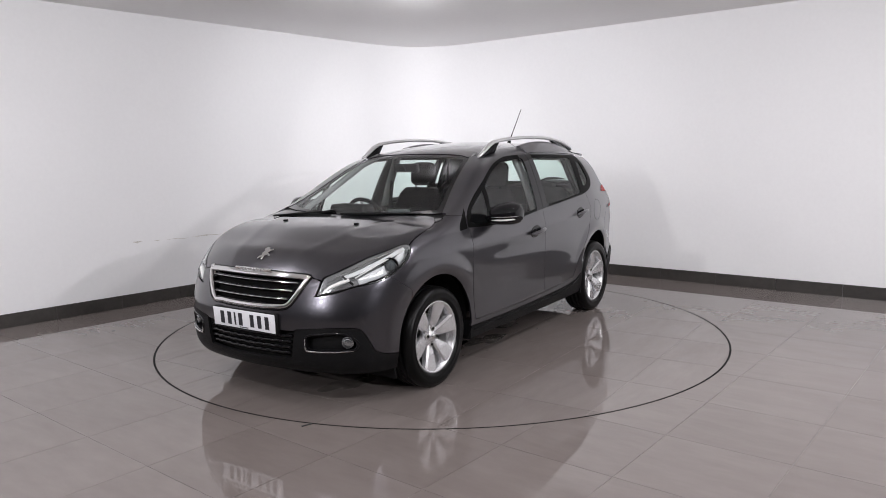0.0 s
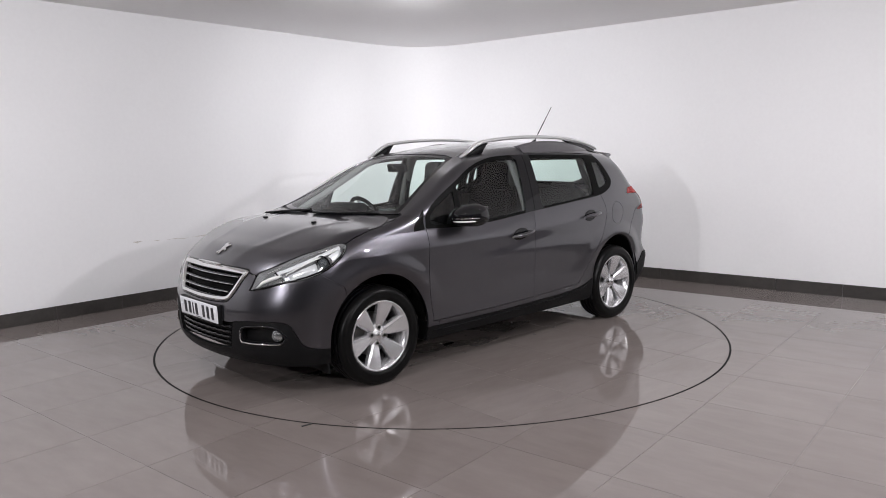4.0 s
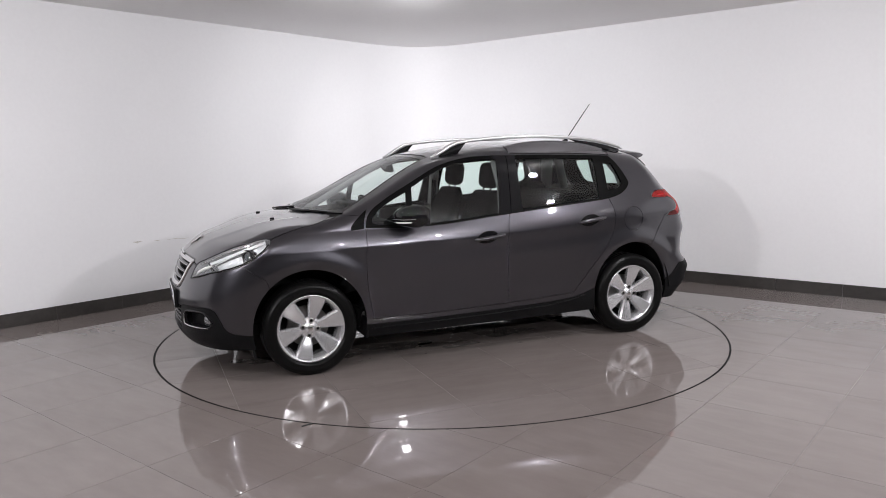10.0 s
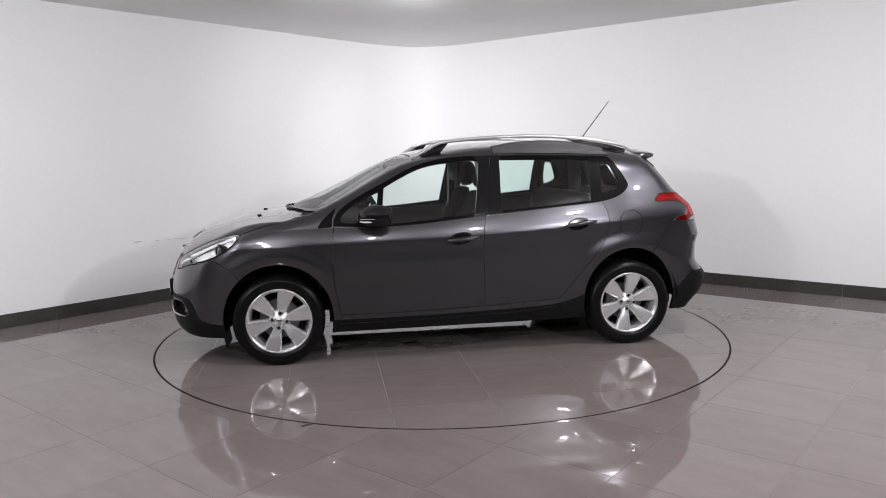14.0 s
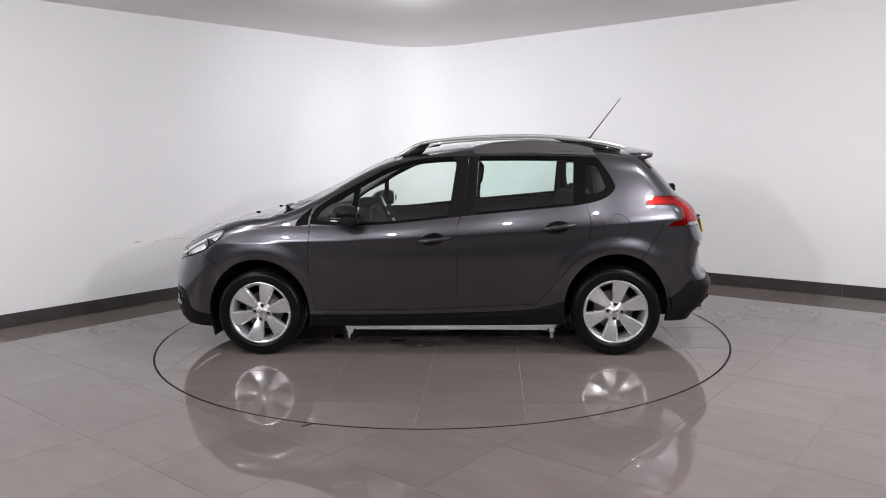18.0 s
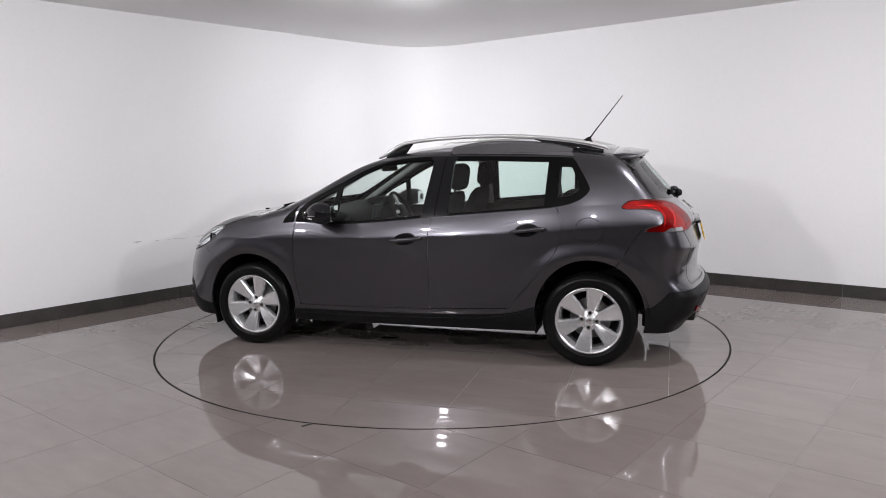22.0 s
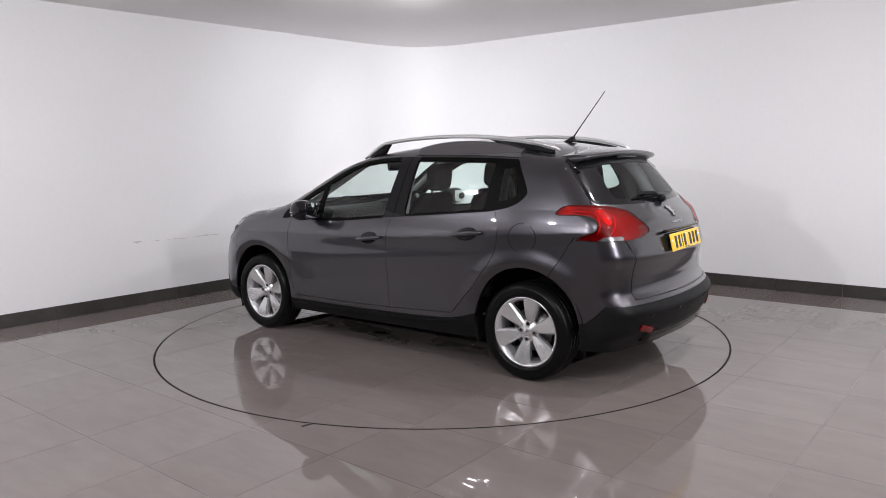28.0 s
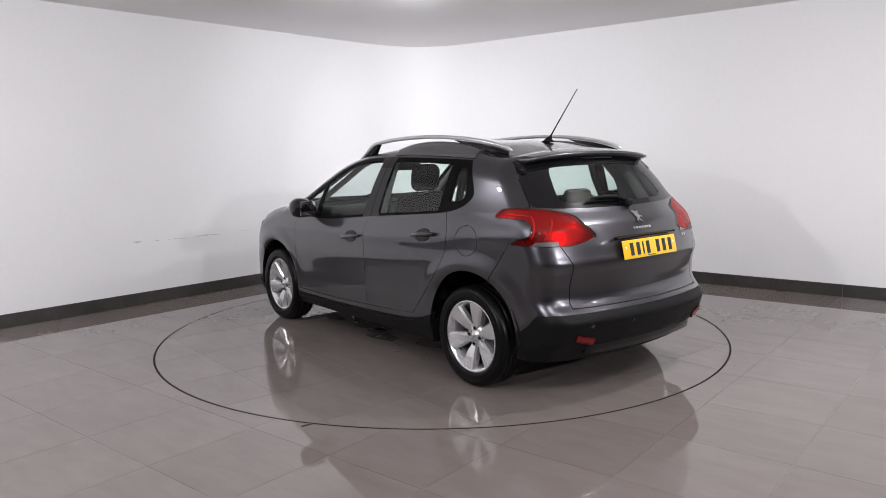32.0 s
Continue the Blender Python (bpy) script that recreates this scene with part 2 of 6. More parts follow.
def clip_disc(poly, radius, inside):
    """The part of an outline inside or outside a disc round the origin."""
    dense = []
    for i, a in enumerate(poly):
        b = poly[(i + 1) % len(poly)]
        n = max(1, int((b - a).length / 0.01))
        dense += [a + (b - a) * (k / n) for k in range(n)]
    ok = [(p.length < radius) == inside for p in dense]
    if all(ok):
        return poly
    if not any(ok):
        return None
    n = len(dense)
    start = next(i for i in range(n) if ok[i] and not ok[i - 1])
    keep, i = [], start
    while ok[i % n] and i < start + n:
        keep.append(dense[i % n])
        i += 1
    if any(ok[j % n] for j in range(i, start + n)):
        rest = [dense[j % n] for j in range(i, start + n) if ok[j % n]]
        if len(rest) > len(keep):
            keep = rest
    a0, a1 = math.atan2(keep[-1].y, keep[-1].x), math.atan2(keep[0].y, keep[0].x)
    turn = (a1 - a0 + math.pi) % (2 * math.pi) - math.pi
    steps = max(2, int(abs(turn) * radius / 0.02))
    arc_pts = [Vector((math.cos(a0 + turn * k / steps), math.sin(a0 + turn * k / steps))) * radius for k in range(steps + 1)]
    core = [keep[0]] + [keep[k] for k in range(1, len(keep) - 1) if abs((keep[k] - keep[k - 1]).normalized().cross((keep[k + 1] - keep[k]).normalized())) > 0.02] + [keep[-1]]
    return core + arc_pts


def tile_mesh(name, outline, low=-0.008):
    bm = bmesh.new()
    lo = [bm.verts.new((p.x, p.y, low)) for p in outline]
    hi = [bm.verts.new((p.x, p.y, 0)) for p in outline]
    bm.faces.new(hi)
    for i in range(len(outline)):
        j = (i + 1) % len(outline)
        bm.faces.new((lo[i], lo[j], hi[j], hi[i]))
    bmesh.ops.recalc_face_normals(bm, faces=bm.faces)
    me = bpy.data.meshes.new(name)
    bm.to_mesh(me)
    bm.free()
    me.materials.append(M_TILE)
    return me


def lay_tiles(parent, angle, phase, cut):
    """Square tiles on a turned grid; whole ones share a mesh, those at an edge are cut to it."""
    u, w = Vector((math.cos(angle), math.sin(angle))), Vector((-math.sin(angle), math.cos(angle)))
    h = TILE / 2 - JOINT / 2
    square = [Vector((-h, -h)), Vector((h, -h)), Vector((h, h)), Vector((-h, h))]
    whole = tile_mesh("tile", square)
    for i in range(-16, 17):
        for j in range(-16, 17):
            c = u * (phase[0] + (i + 0.5) * TILE) + w * (phase[1] + (j + 0.5) * TILE)
            full = [c + u * q.x + w * q.y for q in square]
            got = cut(full)
            if not got or len(got) < 3:
                continue
            same = len(got) == 4 and all((a - b).length < 1e-6 for a, b in zip(got, full))
            if same:
                me = whole
            else:
                me = tile_mesh("tile", [Vector(((p - c).dot(u), (p - c).dot(w))) for p in got])
            ob = new("tile", me)
            ob.parent = parent
            ob.matrix_basis = pose(c.x, c.y, 0, 0, 0, math.degrees(angle))


room_in = [left_end, *arc[::6], right_end, far_end]
edges = []
for i, a in enumerate(room_in):
    b = room_in[(i + 1) % len(room_in)]
    d = (b - a).normalized()
    n = Vector((-d.y, d.x))
    if n.dot(Vector((0, 0)) - a) > 0:
        n = -n
    edges.append((n, n.dot(a) - 0.014))


def floor_cut(poly):
    if all(p.length > 8.4 for p in poly):
        return None
    for n, d in edges:
        poly = clip_half(poly, n, d)
        if len(poly) < 3:
            return None
    return clip_disc(poly, RING_R + 0.0065, False)


def table_cut(poly):
    return clip_disc(poly, RING_R - 0.0075, True)


# skirting tiles along the walls
skirting = tagged(empty("skirting"), "dark grey tile skirting along the white walls", "skirting", kind="structure")
SKIRT_H = 0.120


def skirt_tile(line):
    """One skirting tile along a plan line; it is thick to the inside of the room."""
    n = len(line)
    inner = []
    for i, p in enumerate(line):
        d = (line[min(i + 1, n - 1)] - line[max(i - 1, 0)]).normalized()
        inner.append(p - Vector((-d.y, d.x)) * 0.011)
    secs = []
    for p, q in zip(line, inner):
        r = q + (p - q) * 0.2
        secs.append([(p.x, p.y, 0.0), (q.x, q.y, 0.0), (q.x, q.y, SKIRT_H - 0.002), (r.x, r.y, SKIRT_H), (p.x, p.y, SKIRT_H)])
    bm = bmesh.new()
    rings = [[bm.verts.new(v) for v in s] for s in secs]
    for a, b in zip(rings, rings[1:]):
        for k in range(5):
            bm.faces.new((a[k], a[(k + 1) % 5], b[(k + 1) % 5], b[k]))
    bm.faces.new(rings[0])
    bm.faces.new(list(reversed(rings[-1])))
    bmesh.ops.recalc_face_normals(bm, faces=bm.faces)
    part("skirting_tile", bm, M_SKIRT, skirting, smooth=False)


run = (arc[0] - CORNER).length
first_l = (Vector((-3.548, 0.657)) - CORNER).dot(dl) % 0.6
k = 0
while True:
    a, b = max(run, first_l + 0.6 * k), first_l + 0.6 * (k + 1)
    k += 1
    if b <= run:
        continue
    if a > LEN_L - 0.6:
        break
    skirt_tile([CORNER + dl * (b - 0.0015), CORNER + dl * (a + 0.0015)])
first_r = (Vector((2.83, 1.613)) - CORNER).dot(dr) % 0.6
k = 0
while True:
    a, b = max(run, first_r + 0.6 * k), first_r + 0.6 * (k + 1)
    k += 1
    if b <= run:
        continue
    if a > LEN_R - 0.6:
        break
    skirt_tile([CORNER + dr * (a + 0.0015), CORNER + dr * (b - 0.0015)])
for k in range(6):
    skirt_tile(arc[12 * k:12 * k + 13])
# ---- the shape of the car's body, as a field that is zero on the skin ----
def smooth_curve(xs, ys):
    """A smooth function through the given knots (cubic Hermite with finite differences)."""
    xs, ys = np.array(xs, float), np.array(ys, float)
    d = np.diff(ys) / np.diff(xs)
    m = np.concatenate([[d[0]], (d[:-1] * np.diff(xs)[1:] + d[1:] * np.diff(xs)[:-1]) / (xs[2:] - xs[:-2]), [d[-1]]])

    def f(x):
        x = np.asarray(x, float)
        i = np.clip(np.searchsorted(xs, x) - 1, 0, len(xs) - 2)
        h = xs[i + 1] - xs[i]
        t = (np.clip(x, xs[0], xs[-1]) - xs[i]) / h
        y = (1 + 2 * t) * (1 - t) ** 2 * ys[i] + t * (1 - t) ** 2 * h * m[i] + t * t * (3 - 2 * t) * ys[i + 1] + t * t * (t - 1) * h * m[i + 1]
        return y + np.where(x < xs[0], (x - xs[0]) * m[0], 0) + np.where(x > xs[-1], (x - xs[-1]) * m[-1], 0)
    return f


AXLE, WHEEL_R, WHEEL_Z = 1.269, 0.314, 0.308
# top of the body along its middle: bonnet, windscreen, roof
TOP_MID = smooth_curve([-2.2, -1.75, -1.35, -1.1, -0.7, -0.3, 0.05, 0.24, 0.36, 0.8, 1.14, 1.22, 1.30, 1.5, 1.7, 1.9, 2.0, 2.1],
                       [1.31, 1.412, 1.465, 1.499, 1.518, 1.513, 1.48, 1.449, 1.418, 1.220, 1.068, 1.033, 1.020, 0.990, 0.929, 0.855, 0.791, 0.7])
TOP_CROWN = smooth_curve([-1.8, -1.2, -0.3, 0.2, 0.6, 1.0, 1.3, 1.7, 2.0], [0.19, 0.18, 0.15, 0.145, 0.155, 0.155, 0.062, 0.11, 0.22])
# half width seen from above at the height of the door handles
PLAN = smooth_curve([-2.1, -1.9, -1.7, -1.5, -1.27, -0.8, 0.0, 0.8, 1.27, 1.6, 1.8, 2.0, 2.15],
                    [0.69, 0.75, 0.779, 0.81, 0.838, 0.855, 0.862, 0.855, 0.844, 0.824, 0.788, 0.716, 0.65])
BELT = smooth_curve([-1.6, -1.03, -0.68, -0.2, 0.31, 0.55, 0.9, 1.3], [1.09, 1.061, 1.031, 0.992, 0.957, 0.948, 0.94, 0.93])
CREASE = smooth_curve([-1.9, -1.45, -0.87, -0.32, 0.2, 0.8, 1.3, 1.9], [0.965, 0.939, 0.898, 0.866, 0.845, 0.83, 0.82, 0.80])
LOWER = smooth_curve([0.10, 0.20, 0.30, 0.42, 0.55, 0.70, 0.85, 1.2], [-0.10, -0.055, -0.021, -0.013, -0.011, -0.003, 0.0, 0.0])
NOSE = smooth_curve([0.10, 0.18, 0.25, 0.35, 0.45, 0.56, 0.66, 0.75, 0.85, 1.0], [1.93, 1.99, 2.05, 2.074, 2.074, 2.068, 2.04, 2.004, 1.925, 1.81])
TAIL = smooth_curve([0.10, 0.19, 0.27, 0.36, 0.43, 0.475, 0.53, 0.58, 0.66, 0.74, 0.80, 0.85, 0.95, 1.01, 1.085, 1.19, 1.32, 1.45],
                    [-1.84, -1.88, -1.93, -2.015, -2.038, -2.05, -2.018, -1.978, -1.966, -1.974, -1.988, -1.974, -1.938, -1.908, -1.828, -1.738, -1.624, -1.52])


def rise(a, b, x):
    t = np.clip((x - a) / (b - a), 0, 1)
    return t * t * (3 - 2 * t)


def half_width(x, z):
    crease, belt = CREASE(x), BELT(x)
    w = PLAN(x) + LOWER(np.minimum(z, 0.85))
    over = np.maximum(z - crease, 0)
    gap = np.maximum(belt - crease, 0.03)
    w = w - 0.040 * np.minimum(over / gap, 1) ** 1.3
    # a shallow scoop under the crease along the doors
    w = w - 0.0025 * np.exp(-((z - crease + 0.080) / 0.058) ** 2) * rise(0.95, 0.45, x) * rise(-1.75, -1.35, x)
    up = np.maximum(z - belt, 0)
    w = w - 0.30 * up - 0.26 * up * up
    # a lip stands out round each wheel opening and fades towards the sill
    for ax in (AXLE, -AXLE):
        r = np.hypot(x - ax, z - WHEEL_Z)
        low = rise(0.40, 0.72, z)
        w = w + (0.011 * rise(0.55, 0.447, r) - 3.5 * np.maximum(0.455 - r, 0) ** 2 * rise(0.30, 0.36, r)) * low
    return w


def smax(a, b, k):
    h = np.maximum(k - np.abs(a - b), 0) / k
    return np.maximum(a, b) + h * h * k * 0.25


def body_field(x, y, z):
    y = np.abs(y)
    side = (y - half_width(x, z)) * 0.94
    # two soft creases run back over the bonnet, with a shallow dip between them
    line = 0.24 + 0.34 * np.clip(1.95 - x, 0, 1)
    crease = 0.0035 * np.exp(-((y - line) / 0.050) ** 2) * rise(1.08, 1.30, x) * rise(2.02, 1.88, x)
    top = (z - TOP_MID(x) + TOP_CROWN(x) * y * y - crease) * 0.93
    nose = (x - NOSE(z) + 0.262 * y * y + 0.55 * y ** 6) * 0.9
    tail = (TAIL(z) - x + (0.208 + 0.03 * rise(1.02, 1.18, z)) * y * y + 0.22 * y ** 6) * 0.9
    f = smax(side, top, 0.10 - 0.045 * rise(-0.1, 0.35, x) * rise(1.55, 1.15, x))
    f = smax(f, nose, 0.07)
    f = smax(f, tail, 0.08)
    return f


def gradient(p, h=2e-3):
    x, y, z = p.T
    g = np.stack([body_field(x + h, y, z) - body_field(x - h, y, z), body_field(x, y + h, z) - body_field(x, y - h, z), body_field(x, y, z + h) - body_field(x, y, z - h)], -1) / (2 * h)
    return g


def on_skin(p, steps=3, level=0.0):
    for _ in range(steps):
        g = gradient(p)
        p = p - g * ((body_field(*p.T) - level) / np.maximum((g * g).sum(-1), 1e-6))[:, None]
    return p


def skin_mesh(step=0.016):
    """The half skin (y >= 0) as triangles: a net round the cells that the skin crosses, drawn onto it."""
    lo = np.array([-2.16, -0.024, 0.14])
    n = np.array([int(4.30 / step), int(0.95 / step), int(1.46 / step)])
    ax = [lo[i] + step * np.arange(n[i]) for i in range(3)]
    X, Y, Z = np.meshgrid(*ax, indexing="ij")
    f = body_field(X, np.maximum(Y, 0) + 0 * Y, Z) + 0 * Y
    inside = f < 0
    c = np.zeros(np.array(inside.shape) - 1, int)
    for i in (0, 1):
        for j in (0, 1):
            for k in (0, 1):
                c += inside[i:i + c.shape[0], j:j + c.shape[1], k:k + c.shape[2]]
    cross = (c > 0) & (c < 8)
    ids = -np.ones(c.shape, int)
    cells = np.argwhere(cross)
    ids[cross] = np.arange(len(cells))
    pts = lo + (cells + 0.5) * step
    pts = on_skin(pts, 5)
    tris = []
    for a in range(3):
        b, d = (a + 1) % 3, (a + 2) % 3
        s0 = [slice(None)] * 3
        s1 = [slice(None)] * 3
        s0[a], s1[a] = slice(0, -1), slice(1, None)
        e = np.argwhere(inside[tuple(s0)] != inside[tuple(s1)])
        keep = (e[:, b] > 0) & (e[:, d] > 0) & (e[:, b] < c.shape[b]) & (e[:, d] < c.shape[d]) & (e[:, a] < c.shape[a])
        e = e[keep]
        flip = inside[tuple(e.T)]
        q = []
        for ob, od in ((-1, -1), (0, -1), (0, 0), (-1, 0)):
            g = e.copy()
            g[:, b] += ob
            g[:, d] += od
            q.append(ids[tuple(g.T)])
        q = np.stack(q, -1)
        q[~flip] = q[~flip][:, ::-1]
        tris += [q[:, [0, 1, 2]], q[:, [0, 2, 3]]]
    tris = np.concatenate(tris)
    return pts, tris[(tris >= 0).all(1)]


def split(verts, tris, val):
    """Cuts a triangle mesh along val = 0. Returns the part with val < 0 and the rest."""
    out = []
    for sign in (1, -1):
        v = val * sign
        ins = v < 0
        n = ins[tris].sum(1)
        keep = [tris[n == 3]]
        extra, base = [], len(verts)
        cache = {}
        new_t = []

        def cut(i, j):
            key = (i, j) if i < j else (j, i)
            if key not in cache:
                t = v[i] / (v[i] - v[j])
                cache[key] = base + len(extra)
                extra.append(verts[i] + (verts[j] - verts[i]) * t)
            return cache[key]

        for t in tris[(n == 1) | (n == 2)]:
            k = ins[t]
            if k.sum() == 1:
                i = int(np.argmax(k))
                a, b, c = t[i], t[(i + 1) % 3], t[(i + 2) % 3]
                new_t.append((a, cut(a, b), cut(a, c)))
            else:
                i = int(np.argmin(k))
                a, b, c = t[i], t[(i + 1) % 3], t[(i + 2) % 3]
                p, q = cut(a, b), cut(a, c)
                new_t += [(p, b, c), (p, c, q)]
        if new_t:
            keep.append(np.array(new_t))
        tt = np.concatenate(keep).astype(int)
        vv = np.concatenate([verts, np.array(extra)]) if extra else verts
        used, inv = np.unique(tt, return_inverse=True)
        out.append((vv[used], inv.reshape(-1, 3)))
    return out
# ---- shape helpers ----
def closed_spline(pts, n=6):
    """A closed smooth line through the points; a point given twice stays a sharp corner."""
    p = np.array(pts, float)
    m = len(p)
    out = []
    for i in range(m):
        a, b, c, d = p[i - 1], p[i], p[(i + 1) % m], p[(i + 2) % m]
        if np.allclose(b, c):
            continue
        if np.allclose(a, b):
            a = 2 * b - c
        if np.allclose(c, d):
            d = 2 * c - b
        for t in np.arange(n) / n:
            out.append(0.5 * (2 * b + (c - a) * t + (2 * a - 5 * b + 4 * c - d) * t * t + (3 * b - a - 3 * c + d) * t ** 3))
    return np.array(out)


def poly_field(q, poly):
    """Distance of the plane points q from a closed outline, negative inside."""
    a, b = poly, np.roll(poly, -1, 0)
    best = np.full(len(q), 1e9)
    inside = np.zeros(len(q), bool)
    for (ax, ay), (bx, by) in zip(a, b):
        ex, ey = bx - ax, by - ay
        wx, wy = q[:, 0] - ax, q[:, 1] - ay
        t = np.clip((wx * ex + wy * ey) / (ex * ex + ey * ey + 1e-12), 0, 1)
        best = np.minimum(best, (wx - t * ex) ** 2 + (wy - t * ey) ** 2)
        cond = (ay > q[:, 1]) != (by > q[:, 1])
        with np.errstate(divide="ignore", invalid="ignore"):
            xi = ax + (q[:, 1] - ay) * ex / (ey if abs(ey) > 1e-12 else 1e-12)
        inside ^= cond & (q[:, 0] < xi)
    d = np.sqrt(best)
    return np.where(inside, -d, d)


def side_view(p):
    return p[:, [0, 2]]


def front_view(p):
    return p[:, [1, 2]]


def top_view(p):
    return p[:, [0, 1]]


def nose_view(p):
    """Round the nose: metres along it from the middle, and height."""
    return np.stack([np.arctan2(p[:, 1], p[:, 0] - 1.2) * 0.85, p[:, 2]], -1)


def mirrored(v, t):
    return v * np.array([1, -1, 1]), t[:, ::-1]


def rim_edges(tris):
    e = np.concatenate([tris[:, [0, 1]], tris[:, [1, 2]], tris[:, [2, 0]]])
    key = np.sort(e, 1)
    _, first, count = np.unique(key, axis=0, return_index=True, return_counts=True)
    return e[first[count == 1]]


def sheet(name, v, t, material, parent, both=False, lip=0.012, level=0.0, label=""):
    """A panel cut from the skin, with an edge turned inwards. both: joined with its mirror image over the middle."""
    g = gradient(v)
    g /= np.linalg.norm(g, axis=1)[:, None] + 1e-9
    v = v + g * level
    e = rim_edges(t)
    if both:
        e = e[~((v[e[:, 0], 1] < 2e-3) & (v[e[:, 1], 1] < 2e-3))]
    vs, fs, ns = v, [tuple(f) for f in t], g
    if lip and len(e):
        a, b = v[e[:, 0]], v[e[:, 1]]
        ia, ib = a - g[e[:, 0]] * lip, b - g[e[:, 1]] * lip
        out = np.cross(b - a, g[e[:, 0]])
        out /= np.linalg.norm(out, axis=1)[:, None] + 1e-9
        n0, m = len(vs), len(e)
        vs = np.concatenate([vs, a, b, ib, ia])
        ns = np.concatenate([ns, out, out, out, out])
        fs += [(n0 + i + m, n0 + i, n0 + i + 3 * m, n0 + i + 2 * m) for i in range(m)]
    if both:
        n0 = len(vs)
        flip = np.array([1, -1, 1])
        vs = np.concatenate([vs, vs * flip])
        ns = np.concatenate([ns, ns * flip])
        fs = fs + [tuple(n0 + i for i in reversed(f)) for f in fs]
    ob = mesh_object(name, vs, fs, material, parent, normals=ns)
    if label:
        ob["label"] = label
    return ob


def pair(name, v, t, material, parent, lip=0.012, level=0.0, label=""):
    """The panel on both flanks."""
    made = []
    for s in (1, -1):
        vv, tt = (v, t) if s == 1 else mirrored(v, t)
        made.append(sheet(name, vv, tt, material, parent, False, lip, level, label))
    return made


def lathe(profile, segs=64, axis="y", arc=2 * math.pi):
    """A body turned from (radius, along) pairs round the y axis."""
    bm = bmesh.new()
    rings = []
    closed = abs(arc - 2 * math.pi) < 1e-6
    n = segs if closed else segs + 1
    for i in range(n):
        a = arc * i / segs
        rings.append([bm.verts.new((r * math.cos(a), h, r * math.sin(a))) for r, h in profile])
    for i in range(segs):
        p, q = rings[i], rings[(i + 1) % n]
        for j in range(len(profile) - 1):
            if profile[j][0] < 1e-6 and profile[j + 1][0] < 1e-6:
                continue
            bm.faces.new((p[j], q[j], q[j + 1], p[j + 1]))
    bmesh.ops.remove_doubles(bm, verts=bm.verts, dist=1e-6)
    bmesh.ops.recalc_face_normals(bm, faces=bm.faces)
    return bm


def tube(points, radius, segs=10, flat=1.0, up=(0, 0, 1), bm=None):
    """A rod along a line; radius may be one value or one for each point; flat squashes it along up."""
    bm = bm or bmesh.new()
    pts = [Vector(p) for p in points]
    rad = radius if isinstance(radius, (list, tuple)) else [radius] * len(pts)
    rings = []
    for i, p in enumerate(pts):
        d = (pts[min(i + 1, len(pts) - 1)] - pts[max(i - 1, 0)]).normalized()
        sidew = d.cross(Vector(up))
        if sidew.length < 1e-4:
            sidew = d.cross(Vector((1, 0, 0)))
        sidew.normalize()
        u = sidew.cross(d).normalized()
        rings.append([bm.verts.new(p + sidew * rad[i] * math.cos(2 * math.pi * k / segs) + u * rad[i] * flat * math.sin(2 * math.pi * k / segs)) for k in range(segs)])
    for a, b in zip(rings, rings[1:]):
        for k in range(segs):
            bm.faces.new((a[k], a[(k + 1) % segs], b[(k + 1) % segs], b[k]))
    bm.faces.new(list(reversed(rings[0])))
    bm.faces.new(rings[-1])
    bmesh.ops.recalc_face_normals(bm, faces=bm.faces)
    return bm


def block(sx, sy, sz, m=None, bevel=0.0, segs=3, bm=None):
    """A box with rounded edges."""
    own = bmesh.new()
    bmesh.ops.create_cube(own, size=1.0, matrix=Matrix.Diagonal((sx, sy, sz, 1)))
    if bevel:
        bmesh.ops.bevel(own, geom=list(own.edges), offset=bevel, segments=segs, profile=0.5, affect="EDGES")
    if m is not None:
        bmesh.ops.transform(own, matrix=m, verts=own.verts)
    if bm is None:
        return own
    me = bpy.data.meshes.new("t")
    own.to_mesh(me)
    own.free()
    bm.from_mesh(me)
    bpy.data.meshes.remove(me)
    return bm


def loft(sections, bm=None, caps=True):
    """A body through closed sections of equal count."""
    bm = bm or bmesh.new()
    rings = [[bm.verts.new(p) for p in s] for s in sections]
    n = len(rings[0])
    for a, b in zip(rings, rings[1:]):
        for k in range(n):
            bm.faces.new((a[k], a[(k + 1) % n], b[(k + 1) % n], b[k]))
    if caps:
        bm.faces.new(list(reversed(rings[0])))
        bm.faces.new(rings[-1])
    bmesh.ops.recalc_face_normals(bm, faces=bm.faces)
    return bm


def plate(outline, thick, m, bevel=0.0):
    """A flat piece with the given outline in its own x-y plane."""
    bm = bmesh.new()
    f = bm.faces.new([bm.verts.new((p[0], p[1], 0)) for p in outline])
    r = bmesh.ops.extrude_face_region(bm, geom=[f])
    bmesh.ops.translate(bm, vec=(0, 0, thick), verts=[x for x in r["geom"] if isinstance(x, bmesh.types.BMVert)])
    bmesh.ops.recalc_face_normals(bm, faces=bm.faces)
    if bevel:
        top = [e for e in bm.edges if all(abs(v.co.z - thick) < 1e-6 for v in e.verts)]
        bmesh.ops.bevel(bm, geom=top, offset=bevel, segments=2, profile=0.5, affect="EDGES")
    bmesh.ops.transform(bm, matrix=m, verts=bm.verts)
    return bm


def skin_at_front(y, z, out=0.0):
    """The point of the nose at y, z, moved outwards."""
    p = np.array([[2.05, y, z]])
    for _ in range(12):
        p[:, 0] -= body_field(*p.T) / 0.9
    g = gradient(p)
    g /= np.linalg.norm(g)
    return Vector(p[0] + g[0] * out), Vector(g[0])


